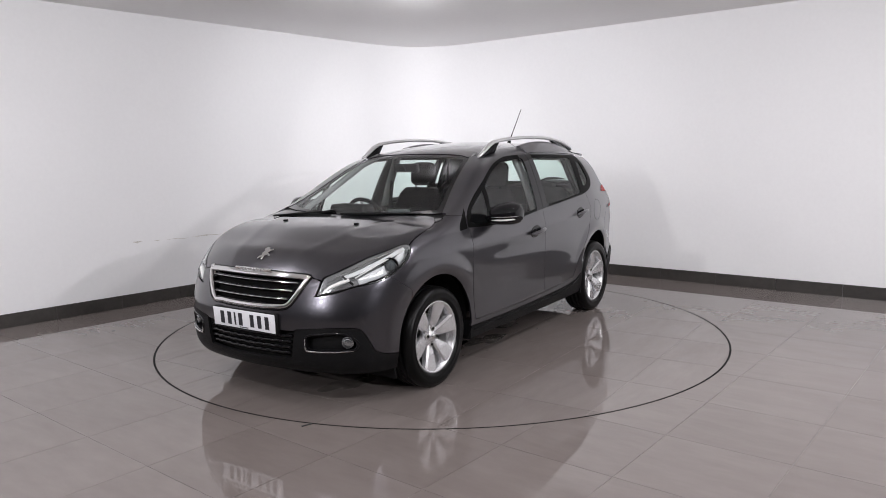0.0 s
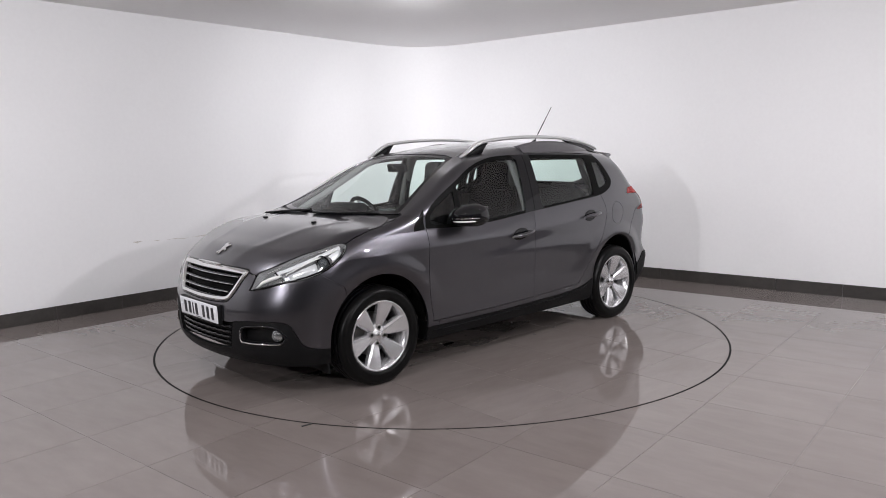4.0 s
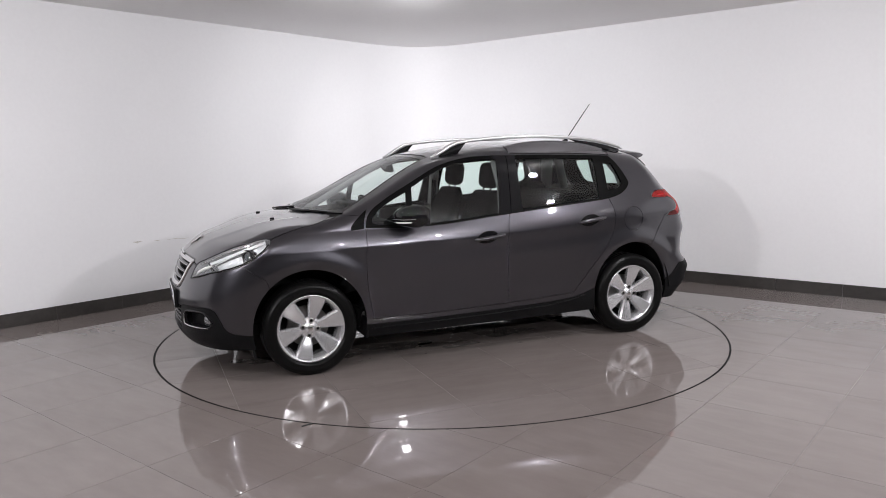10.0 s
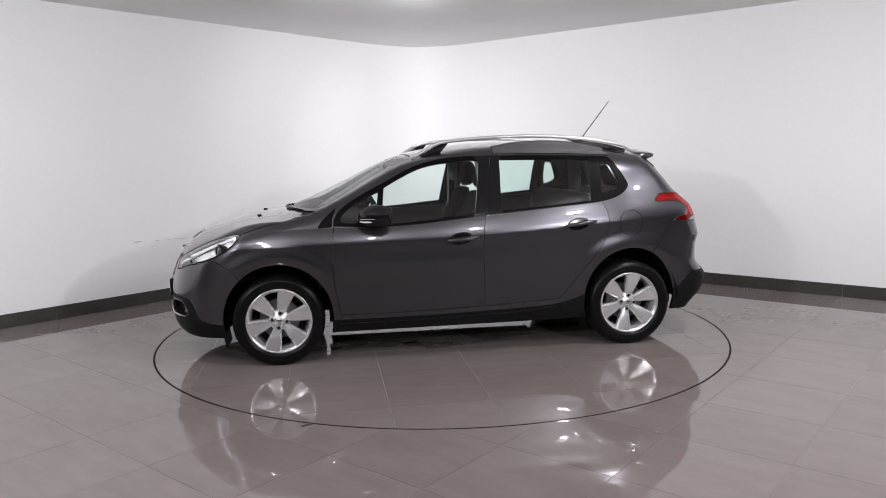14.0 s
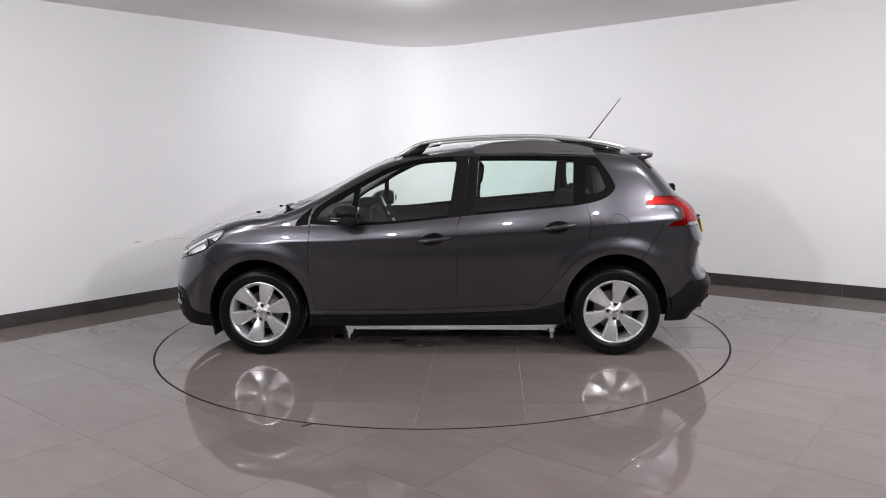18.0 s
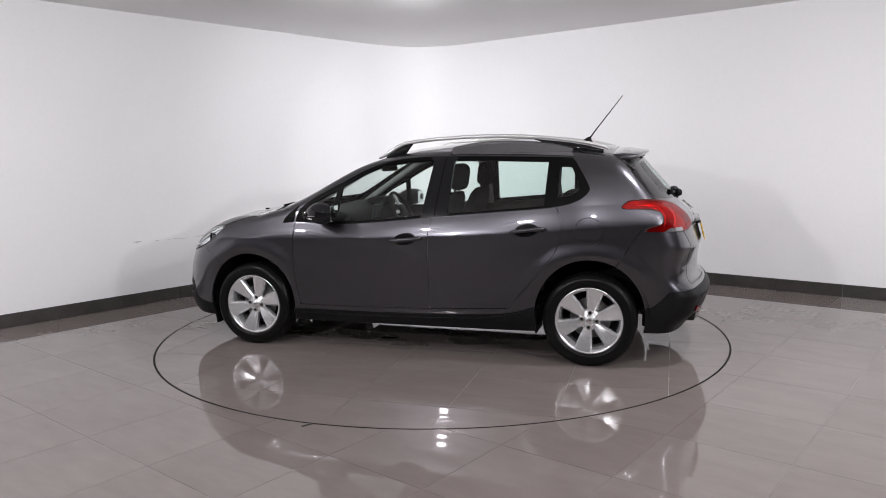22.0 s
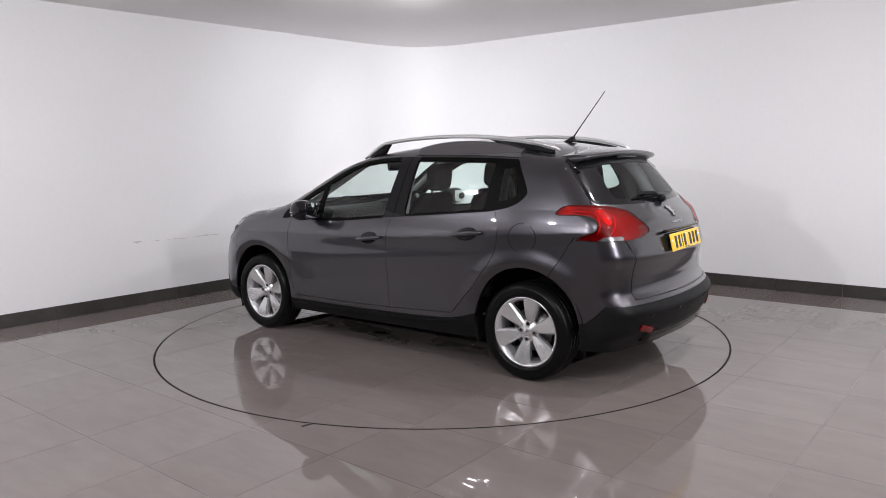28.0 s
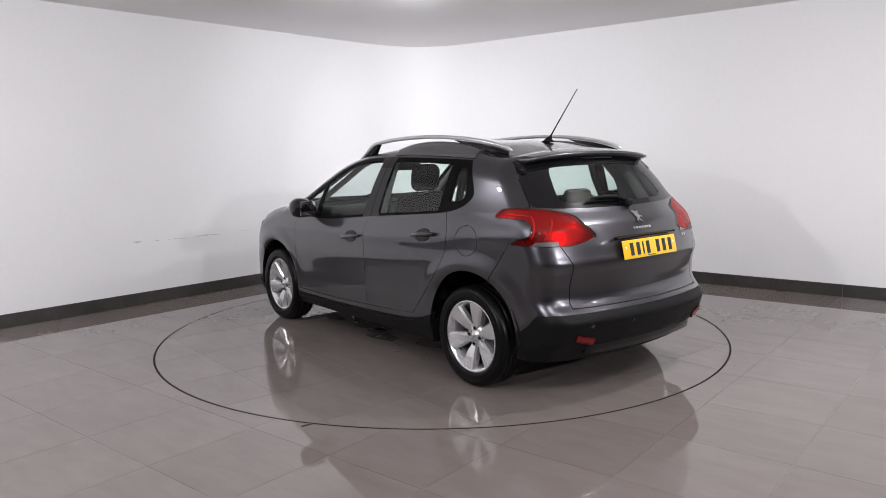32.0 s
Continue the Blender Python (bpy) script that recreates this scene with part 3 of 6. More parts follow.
def skin_at_rear(y, z, out=0.0):
    p = np.array([[-1.95, y, z]])
    for _ in range(20):
        p[:, 0] += body_field(*p.T) / 0.95
    g = gradient(p)
    g /= np.linalg.norm(g)
    return Vector(p[0] + g[0] * out), Vector(g[0])


def skin_at_side(x, z, out=0.0):
    p = np.array([[x, 0.8, z]])
    for _ in range(14):
        p[:, 1] -= body_field(*p.T)
    g = gradient(p)
    g /= np.linalg.norm(g)
    return Vector(p[0] + g[0] * out), Vector(g[0])


def skin_at_top(x, y, out=0.0):
    p = np.array([[x, y, 1.2]])
    for _ in range(14):
        p[:, 2] -= body_field(*p.T)
    g = gradient(p)
    g /= np.linalg.norm(g)
    return Vector(p[0] + g[0] * out), Vector(g[0])
# ---- the car: a dark grey five-door crossover; x forwards, y to its left, z up ----
M_REDGLASS = glass_shader("red_lamp_glass", (0.82, 0.010, 0.018))
M_REDBOWL = shader("pale_lamp_bowl", (0.52, 0.50, 0.50), rough=0.18, metal=0.6, bump=1.0, bump_scale=38)
M_REDDARK = shader("dark_red_lamp_band", (0.13, 0.002, 0.004), rough=0.2, coat=0.3)
M_LENSCLEAR = glass_shader("clear_lamp_lens", (0.93, 0.95, 0.96))
M_LENSWHITE = shader("white_lamp_lens", (0.75, 0.75, 0.73), rough=0.1, coat=1.0)
M_REFLECTOR = shader("lamp_reflector", (0.92, 0.93, 0.94), rough=0.16, metal=0.35, bump=0.15, bump_scale=120)
M_LAMPGREY = shader("grey_lamp_bezel", (0.72, 0.725, 0.73), rough=0.15, metal=0.55, coat=0.5)
M_LAMPBOWL = shader("dark_lamp_bowl", (0.42, 0.425, 0.43), rough=0.15, metal=0.65, coat=0.4)
M_FOGLAMP = shader("fog_lamp_glass", (0.32, 0.33, 0.34), rough=0.08, metal=0.8, coat=1.0, bump=0.3, bump_scale=150)
M_PLATEWHITE = shader("white_number_plate", (0.78, 0.79, 0.82), rough=0.25, coat=0.5)
M_PLATEYELLOW = shader("yellow_number_plate", (0.80, 0.50, 0.02), rough=0.25, coat=0.5)
M_INK = shader("black_plate_print", (0.015, 0.015, 0.02), rough=0.4)
M_CANT = shader("grey_cant_trim", (0.17, 0.165, 0.175), rough=0.26, metal=0.7, coat=0.4, grain=0.04, scale=300)
M_LINER = shader("grey_headliner", (0.30, 0.31, 0.31), rough=0.9, grain=0.06, scale=120)
M_TRIM = shader("grey_pillar_trim", (0.26, 0.27, 0.265), rough=0.7, grain=0.05, scale=80)
M_SCREEN = shader("dark_display_glass", (0.06, 0.07, 0.075), rough=0.08, coat=1.0)
M_DISC = shader("brake_disc_steel", (0.32, 0.31, 0.30), rough=0.35, metal=0.9, grain=0.1, scale=80)
M_MIRROR = shader("mirror_glass", (0.85, 0.86, 0.87), rough=0.01, metal=1.0)

car = tagged(empty("car"), "dark grey metallic five-door crossover car on a turntable", "car")

skin_v, skin_t = skin_mesh(0.0108)
(skin_v, skin_t), _ = split(skin_v, skin_t, -skin_v[:, 1] + 1e-4)
skin_v[:, 1] = np.where(skin_v[:, 1] < 2e-4, 0.0, skin_v[:, 1])

UNDER = smooth_curve([-2.1, -1.66, -0.9, 0.9, 1.62, 2.1], [0.225, 0.235, 0.225, 0.215, 0.205, 0.222])
(_, (skin_v, skin_t)) = split(skin_v, skin_t, skin_v[:, 2] - UNDER(skin_v[:, 0]))


def arch_field(p, grow=0.0):
    f = np.hypot((p[:, 0] - AXLE) / (0.372 + grow), (p[:, 2] - 0.325) / (0.380 + grow)) - 1
    r = np.hypot((p[:, 0] + AXLE) / (0.362 + grow), (p[:, 2] - 0.335) / (0.388 + grow)) - 1
    return np.minimum(f, r) * 0.37


rest = split(skin_v, skin_t, arch_field(skin_v))[1]


def take(field, gap=0.0):
    """Cuts the region where field < 0 off what is left of the skin, leaving a gap between."""
    global rest
    v, t = rest
    inner = split(v, t, field(v) + gap)[0]
    rest = split(v, t, field(v) - gap)[1]
    return inner


def region(view, pts, n=6, keep=None):
    line = closed_spline(pts, n)

    def field(p):
        f = poly_field(view(p), line)
        if keep is not None:
            f = np.maximum(f, keep(p))
        return f
    return field


def carve(v, t, field, gap=0.0):
    f = field(v)
    return split(v, t, f + gap)[0], split(v, t, f - gap)[1]


# side windows: one dark opening with four panes in it
DLO = [(0.881, 0.950), (0.881, 0.950), (0.846, 1.045), (0.720, 1.135), (0.516, 1.240), (0.313, 1.339), (0.110, 1.392), (-0.094, 1.408), (-0.396, 1.409), (-0.796, 1.402),
       (-1.097, 1.391), (-1.150, 1.378), (-1.205, 1.299), (-1.256, 1.208), (-1.258, 1.165), (-1.190, 1.108), (-1.032, 1.065), (-0.678, 1.033), (-0.205, 0.994), (0.309, 0.947), (0.600, 0.940)]
opening = take(region(side_view, DLO))
GLASS_FRONT = [(0.520, 1.205), (0.520, 1.205), (0.400, 1.270), (0.250, 1.338), (0.080, 1.372), (-0.130, 1.384), (-0.168, 1.372), (-0.168, 1.372), (-0.110, 1.005), (-0.110, 1.005), (0.300, 0.968), (0.550, 0.958), (0.550, 0.958)]
GLASS_FRONT_Q = [(0.815, 0.975), (0.800, 1.040), (0.700, 1.110), (0.562, 1.178), (0.562, 1.178), (0.592, 0.962), (0.592, 0.962)]
GLASS_REAR = [(-0.320, 1.386), (-0.320, 1.386), (-0.700, 1.381), (-0.985, 1.372), (-0.985, 1.372), (-0.968, 1.075), (-0.968, 1.075), (-0.650, 1.048), (-0.298, 1.021), (-0.298, 1.021)]
GLASS_REAR_Q = [(-1.062, 1.338), (-1.062, 1.338), (-1.132, 1.335), (-1.150, 1.312), (-1.192, 1.205), (-1.188, 1.170), (-1.140, 1.142), (-1.055, 1.128), (-1.055, 1.128)]
frame_v, frame_t = opening
panes = {}
for nm, pts in (("front", GLASS_FRONT), ("front_quarter", GLASS_FRONT_Q), ("rear", GLASS_REAR), ("rear_quarter", GLASS_REAR_Q)):
    panes[nm], (frame_v, frame_t) = carve(frame_v, frame_t, region(side_view, pts, 8))
for nm, (v, t) in panes.items():
    for ob in pair("side_window", v, t, M_GLASS if "front" in nm else M_GLASSDARK, car, lip=0.0, level=-0.006, label="greenish tinted side window"):
        ob.visible_shadow = False
# the frame is cut at the pillars: the front door's, the rear door's and the rear quarter's
PILLAR_B = [(-0.150, 1.50), (-0.150, 1.50), (-0.335, 1.50), (-0.335, 1.50), (-0.312, 0.90), (-0.312, 0.90), (-0.095, 0.90), (-0.095, 0.90)]
pillar, (frame_v, frame_t) = carve(frame_v, frame_t, region(side_view, PILLAR_B, 3))
pillar_f, pillar_r = carve(*pillar, lambda p: -0.205 - 0.12 * (p[:, 2] - 1.0) - p[:, 0], 0.002)
pair("pillar_cover", *pillar_f, M_GLOSSBLACK, car, 0.02, -0.001, "gloss dark door pillar cover")
pair("pillar_cover", *pillar_r, M_GLOSSBLACK, car, 0.02, -0.001, "gloss dark door pillar cover")
pair("window_frame", frame_v, frame_t, M_SEAL, car, 0.02, -0.002, "black window surround")

# black triangle before the front door window
SAIL = [(0.985, 0.938), (0.985, 0.938), (0.960, 0.985), (0.855, 1.078), (0.855, 1.078), (0.884, 1.000), (0.888, 0.946), (0.888, 0.946)]
pair("mirror_triangle", *take(region(side_view, SAIL)), M_SEAL, car, 0.02, -0.001, "black plastic triangle")

# windscreen, bonnet, cowl
SCREEN = [(1.192, 0.0), (1.180, 0.25), (1.130, 0.46), (1.050, 0.620), (1.005, 0.690), (1.005, 0.690), (0.713, 0.588), (0.345, 0.490), (0.310, 0.455), (0.292, 0.380), (0.310, 0.20), (0.322, 0.0), (0.310, -0.20), (0.292, -0.38), (0.6, -0.6), (1.050, -0.62), (1.180, -0.25)]
windscreen = take(region(top_view, SCREEN, 6, keep=lambda p: 0.93 - p[:, 2]))
SCREEN_CLEAR = [(1.165, 0.0), (1.150, 0.25), (1.100, 0.44), (1.000, 0.615), (0.960, 0.635), (0.713, 0.556), (0.375, 0.462), (0.345, 0.40), (0.355, 0.20), (0.365, 0.0), (0.355, -0.20), (0.345, -0.40), (0.713, -0.556), (1.0, -0.61), (1.150, -0.25)]
clear, border = carve(*windscreen, region(top_view, SCREEN_CLEAR, 6))
ob = sheet("windscreen", *clear, M_GLASS, car, True, 0.0, -0.004, "greenish tinted windscreen")
ob.visible_shadow = False
sheet("windscreen_border", *border, M_GLOSSBLACK, car, True, 0.01, -0.004, "black ceramic windscreen edge")
# lamps
HEADLAMP = [(1.975, 0.655), (1.975, 0.655), (1.935, 0.738), (1.884, 0.778), (1.741, 0.850), (1.635, 0.888), (1.548, 0.912), (1.502, 0.908), (1.512, 0.880), (1.550, 0.840), (1.610, 0.795), (1.680, 0.757), (1.760, 0.728), (1.860, 0.704), (1.930, 0.672)]
lamp_v, lamp_t = take(region(side_view, HEADLAMP), 0.002)
lens = pair("headlamp", lamp_v, lamp_t, M_LENSCLEAR, car, 0.0, 0.0, "clear swept-back headlamp")
for ob in lens:
    ob.visible_shadow = False
for ob, s in zip(lens, (1, -1)):
    vv, tt = (lamp_v, lamp_t) if s == 1 else mirrored(lamp_v, lamp_t)
    g = gradient(vv)
    g /= np.linalg.norm(g, axis=1)[:, None]
    q = on_skin(vv - g * 0.05, 1, -0.055)
    mesh_object("lamp_bowl", q, tt, M_LAMPBOWL, ob, normals=g)
    # a wall between the lens and the bowl
    e = rim_edges(tt)
    va = np.concatenate([vv[e[:, 0]], vv[e[:, 1]], q[e[:, 1]], q[e[:, 0]]])
    n0 = len(e)
    mesh_object("lamp_wall", va, [(i, i + n0, i + 2 * n0, i + 3 * n0) for i in range(n0)], M_LAMPGREY, ob, smooth=False)

LAMP_TOP = smooth_curve([1.20, 1.40, 1.50, 1.548, 1.635, 1.741, 1.884, 1.935, 2.00], [0.91, 0.91, 0.912, 0.911, 0.888, 0.850, 0.778, 0.735, 0.64])
BONNET = [(1.985, 0.0), (1.976, 0.20), (1.945, 0.385), (1.940, 0.46), (1.905, 0.60), (1.800, 0.74), (1.650, 0.80), (1.550, 0.82), (1.490, 0.785), (1.343, 0.768), (1.185, 0.745), (1.110, 0.704), (1.085, 0.650), (1.140, 0.480), (1.190, 0.250), (1.210, 0.0), (1.19, -0.25), (1.1, -0.65), (1.5, -0.76), (1.885, -0.53), (1.976, -0.2)]
bonnet = take(region(top_view, BONNET, 6, keep=lambda p: LAMP_TOP(p[:, 0]) - 0.004 - p[:, 2]), 0.0025)
sheet("bonnet", *bonnet, M_PAINT, car, True, 0.015, 0.0, "dark grey bonnet with a centre crease")
COWL = [(1.25, 0.0), (1.23, 0.30), (1.17, 0.50), (1.10, 0.70), (1.02, 0.725), (1.0, 0.70), (1.05, 0.60), (1.15, 0.40), (1.17, 0.0), (1.15, -0.4), (1.05, -0.6), (1.15, -0.6), (1.23, -0.3)]
cowl = take(region(top_view, COWL, 6, keep=lambda p: 0.93 - p[:, 2]))
sheet("scuttle", *cowl, M_BLACKPLASTIC, car, True, 0.02, -0.012, "black plastic scuttle panel")

TAILLAMP = [(-1.470, 1.064), (-1.490, 1.090), (-1.523, 1.108), (-1.605, 1.114), (-1.697, 1.106), (-1.757, 1.086), (-1.811, 1.056), (-1.870, 1.004), (-1.900, 0.957), (-1.904, 0.935), (-1.890, 0.910), (-1.842, 0.905), (-1.716, 0.908), (-1.605, 0.908), (-1.605, 0.908), (-1.650, 0.937), (-1.714, 0.957), (-1.730, 0.985), (-1.715, 1.023), (-1.667, 1.048), (-1.584, 1.054), (-1.500, 1.054)]
tail_v, tail_t = take(region(side_view, TAILLAMP, 6, keep=lambda p: 0.395 - p[:, 1]), 0.002)
tail_lamp = pair("tail_lamp", tail_v, tail_t, M_REDGLASS, car, 0.0, 0.005, "glossy red claw-shaped tail lamp")
tail_g = gradient(tail_v)
tail_g /= np.linalg.norm(tail_g, axis=1)[:, None]
tail_deep = on_skin(tail_v - tail_g * 0.018, 1, -0.020)
tail_rim = rim_edges(tail_t)
for ob, s in zip(tail_lamp, (1, -1)):
    flip = np.array([1, s, 1])
    mesh_object("lamp_bowl", tail_deep * flip, tail_t if s == 1 else tail_t[:, ::-1], M_REDBOWL, ob, normals=tail_g * flip)
    front = tail_v + tail_g * 0.005
    a = np.concatenate([front[tail_rim[:, 0]], front[tail_rim[:, 1]], tail_deep[tail_rim[:, 1]], tail_deep[tail_rim[:, 0]]]) * flip
    n0 = len(tail_rim)
    mesh_object("lamp_wall", a, [(i, i + n0, i + 2 * n0, i + 3 * n0) for i in range(n0)], M_REDBOWL, ob, smooth=False)
CLEARBAND = [(-1.735, 0.909), (-1.735, 0.909), (-1.850, 0.907), (-1.850, 0.907), (-1.840, 0.932), (-1.840, 0.932), (-1.770, 0.930), (-1.770, 0.930)]
cb_v, cb_t = carve(tail_v, tail_t, region(side_view, CLEARBAND, 3))[0]
for ob, s in zip(tail_lamp, (1, -1)):
    v, t = (cb_v, cb_t) if s == 1 else mirrored(cb_v, cb_t)
    sheet("reversing_lamp", v, t, M_FOGLAMP, ob, False, 0.004, 0.0065, "clear reversing lamp")
    # curved light guides behind the red glass
    for x0, z0, x1, z1, x2, z2 in ((-1.735, 0.945, -1.768, 1.010, -1.690, 1.075), (-1.800, 0.945, -1.825, 1.000, -1.765, 1.058), (-1.560, 1.078, -1.620, 1.082, -1.680, 1.076)):
        line = []
        for k in range(9):
            u = k / 8
            q = skin_at_side((1 - u) ** 2 * x0 + 2 * u * (1 - u) * x1 + u * u * x2, (1 - u) ** 2 * z0 + 2 * u * (1 - u) * z1 + u * u * z2, -0.008)[0]
            line.append((q.x, s * q.y, q.z))
        part("light_guide", tube(line, 0.006, 6, 0.7), M_LENSWHITE, ob)

# nose: grille, lower intake, black bumper skirt
GRILLE = [(0.0, 0.782), (0.20, 0.782), (0.385, 0.776), (0.425, 0.765), (0.428, 0.742), (0.365, 0.628), (0.310, 0.578), (0.20, 0.566), (0.0, 0.563), (-0.2, 0.566), (-0.31, 0.578), (-0.428, 0.742), (-0.385, 0.776)]
front_only = lambda p: 1.5 - p[:, 0]
grille_v, grille_t = take(region(front_view, GRILLE, 6, front_only), 0.002)
SKIRT = [(0.0, 0.452), (0.0, 0.452), (0.33, 0.458), (0.366, 0.470), (0.50, 0.482), (0.640, 0.484), (0.700, 0.466), (0.735, 0.405), (0.775, 0.338), (0.870, 0.306), (0.98, 0.296), (1.10, 0.296), (1.10, 0.296), (1.10, 0.10), (1.10, 0.10), (-0.2, 0.10), (-0.2, 0.10), (-0.2, 0.452), (-0.2, 0.452)]
skirt = take(region(nose_view, SKIRT, 6, lambda p: 1.40 - p[:, 0]), 0.0015)
INTAKE = [(0.0, 0.470), (0.372, 0.470), (0.372, 0.470), (0.345, 0.318), (0.325, 0.298), (0.0, 0.288), (-0.325, 0.298), (-0.372, 0.470), (-0.372, 0.470)]
intake, skirt = carve(*skirt, region(front_view, INTAKE, 5, front_only))
FOG = [(0.430, 0.415), (0.450, 0.440), (0.520, 0.452), (0.620, 0.456), (0.665, 0.445), (0.700, 0.405), (0.700, 0.372), (0.670, 0.350), (0.560, 0.346), (0.455, 0.345), (0.432, 0.358)]
fog, skirt = carve(*skirt, region(front_view, FOG, 5, front_only))
sheet("bumper_skirt", *skirt, M_BLACKPLASTIC, car, True, 0.02, 0.002, "black textured lower front bumper")

# tail: black lower bumper, tailgate with its window
REARSKIRT = [(-1.60, 0.10), (-1.60, 0.10), (-1.628, 0.385), (-1.66, 0.405), (-1.720, 0.450), (-1.780, 0.512), (-1.83, 0.520), (-2.2, 0.535), (-2.2, 0.535), (-2.2, 0.10), (-2.2, 0.10)]
sheet("rear_bumper_skirt", *take(region(side_view, REARSKIRT, 4), 0.001), M_BLACKPLASTIC, car, True, 0.02, 0.004, "black textured lower rear bumper")
GATE = [(0.0, 0.552), (0.25, 0.553), (0.585, 0.553), (0.604, 0.56), (0.600, 0.64), (0.592, 0.78), (0.615, 0.845), (0.645, 0.905), (0.700, 1.0), (0.70, 1.10), (0.682, 1.136), (0.652, 1.268), (0.600, 1.375), (0.560, 1.43), (0.3, 1.47), (0.0, 1.48), (-0.3, 1.47), (-0.6, 1.375), (-0.68, 1.136), (-0.64, 0.905), (-0.592, 0.78), (-0.60, 0.56), (-0.25, 0.553)]
gate = take(region(front_view, GATE, 6, lambda p: p[:, 0] + 1.44), 0.0025)
GATEGLASS = [(0.0, 1.098), (0.25, 1.100), (0.455, 1.104), (0.60, 1.112), (0.674, 1.132), (0.646, 1.268), (0.592, 1.385), (0.55, 1.425), (0.3, 1.44), (0.0, 1.445), (-0.3, 1.44), (-0.58, 1.385), (-0.66, 1.135), (-0.455, 1.104), (-0.25, 1.10)]
gglass, gate = carve(*gate, region(front_view, GATEGLASS, 6, lambda p: p[:, 0] + 1.3))
GATECLEAR = [(0.0, 1.130), (0.30, 1.132), (0.440, 1.138), (0.490, 1.165), (0.462, 1.268), (0.435, 1.325), (0.39, 1.345), (0.2, 1.352), (0.0, 1.354), (-0.2, 1.352), (-0.435, 1.325), (-0.49, 1.165), (-0.3, 1.132)]
clear, border = carve(*gglass, region(front_view, GATECLEAR, 6))
tailgate = sheet("tailgate", *gate, M_PAINT, car, True, 0.015, 0.0, "dark grey tailgate")
ob = sheet("rear_window", *clear, M_GLASSDARK, tailgate, True, 0.0, -0.002, "tinted rear window")
ob.visible_shadow = False
sheet("rear_window_border", *border, M_GLOSSBLACK, tailgate, True, 0.01, -0.002, "black rear window edge")

# flanks
SILL = [(0.93, 0.10), (0.93, 0.10), (0.90, 0.302), (0.90, 0.302), (0.32, 0.304), (-0.16, 0.315), (-0.60, 0.330), (-0.78, 0.355), (-0.93, 0.402), (-0.93, 0.402), (-0.93, 0.10), (-0.93, 0.10)]
pair("sill_cladding", *take(region(side_view, SILL, 3), 0.001), M_BLACKPLASTIC, car, 0.02, 0.006, "black textured sill cladding")
for s in (1, -1):
    line = [skin_at_side(x, z, 0.007)[0] for x, z in ((0.86, 0.276), (0.40, 0.278), (-0.10, 0.286), (-0.50, 0.300), (-0.70, 0.322), (-0.82, 0.352))]
    part("sill_ridge", tube([(q.x, s * q.y, q.z) for q in line], 0.006, 8, 0.7), M_BLACKPLASTIC, car, "raised edge along the black sill")
FRONT_DOOR = [(0.876, 1.02), (0.876, 1.02), (0.878, 0.93), (0.890, 0.75), (0.885, 0.55), (0.848, 0.338), (0.848, 0.338), (0.32, 0.340), (-0.169, 0.352), (-0.169, 0.352), (-0.165, 0.55), (-0.161, 0.733), (-0.168, 0.895), (-0.197, 1.02), (-0.197, 1.02)]
pair("front_door", *take(region(side_view, FRONT_DOOR, 5), 0.0018), M_PAINT, car, 0.015, 0.0, "dark grey front door")
REAR_DOOR = [(-0.197, 1.02), (-0.197, 1.02), (-0.168, 0.895), (-0.161, 0.733), (-0.165, 0.55), (-0.169, 0.352), (-0.169, 0.352), (-0.50, 0.366), (-0.705, 0.376), (-0.705, 0.376), (-0.730, 0.388), (-0.830, 0.500), (-0.960, 0.650), (-1.047, 0.769), (-1.085, 0.875), (-1.086, 0.972), (-1.050, 1.075), (-1.050, 1.075)]
pair("rear_door", *take(region(side_view, REAR_DOOR, 5), 0.0018), M_PAINT, car, 0.015, 0.0, "dark grey rear door")
CAP = [(-1.265 + 0.092 * math.cos(a * math.pi / 8), 0.907 + 0.092 * math.sin(a * math.pi / 8)) for a in range(16)]
cap_v, cap_t = take(region(side_view, CAP, 4, lambda p: np.full(len(p), -1.0)), 0.0018)
pair("fuel_flap", cap_v, cap_t, M_PAINT, car, 0.012, 0.0, "round fuel filler flap")
CANT = [(-0.272, 1.418), (-0.272, 1.418), (-0.360, 1.448), (-0.440, 1.466), (-0.712, 1.472), (-0.980, 1.457), (-1.095, 1.437), (-1.135, 1.415), (-1.150, 1.395), (-1.150, 1.395), (-0.80, 1.4125), (-0.40, 1.4185)]
pair("cant_trim", *take(region(side_view, CANT, 5, lambda p: 0.48 - p[:, 1]), 0.0015), M_CANT, car, 0.008, 0.004, "smooth grey trim over the rear door")
# the trim swells up beside the roof rail
for s in (1, -1):
    secs = []
    for k in range(17):
        u = k / 16
        x = -0.285 - 0.845 * u
        foot, top = skin_at_side(x, 1.424, 0.005)[0], skin_at_top(x, 0.545, 0.0)[0]
        zt = top.z + 0.004 + 0.040 * math.sin(math.pi * min(max(u, 0.02), 0.98)) ** 0.6
        mid = Vector((x, foot.y + (0.578 - foot.y) * 0.55, foot.z + (zt - foot.z) * 0.62))
        secs.append([(x, s * y, z) for y, z in ((foot.y, foot.z), (mid.y + 0.004, mid.z), (0.578, zt - 0.005), (0.566, zt), (0.545, zt - 0.002), (0.532, top.z - 0.004), (foot.y - 0.04, foot.z - 0.004))])
    ob = part("cant_swell", loft(secs), M_CANT, car, "smooth grey swelling trim under the roof rail")
    ob.data.set_sharp_from_angle(angle=radians(40))
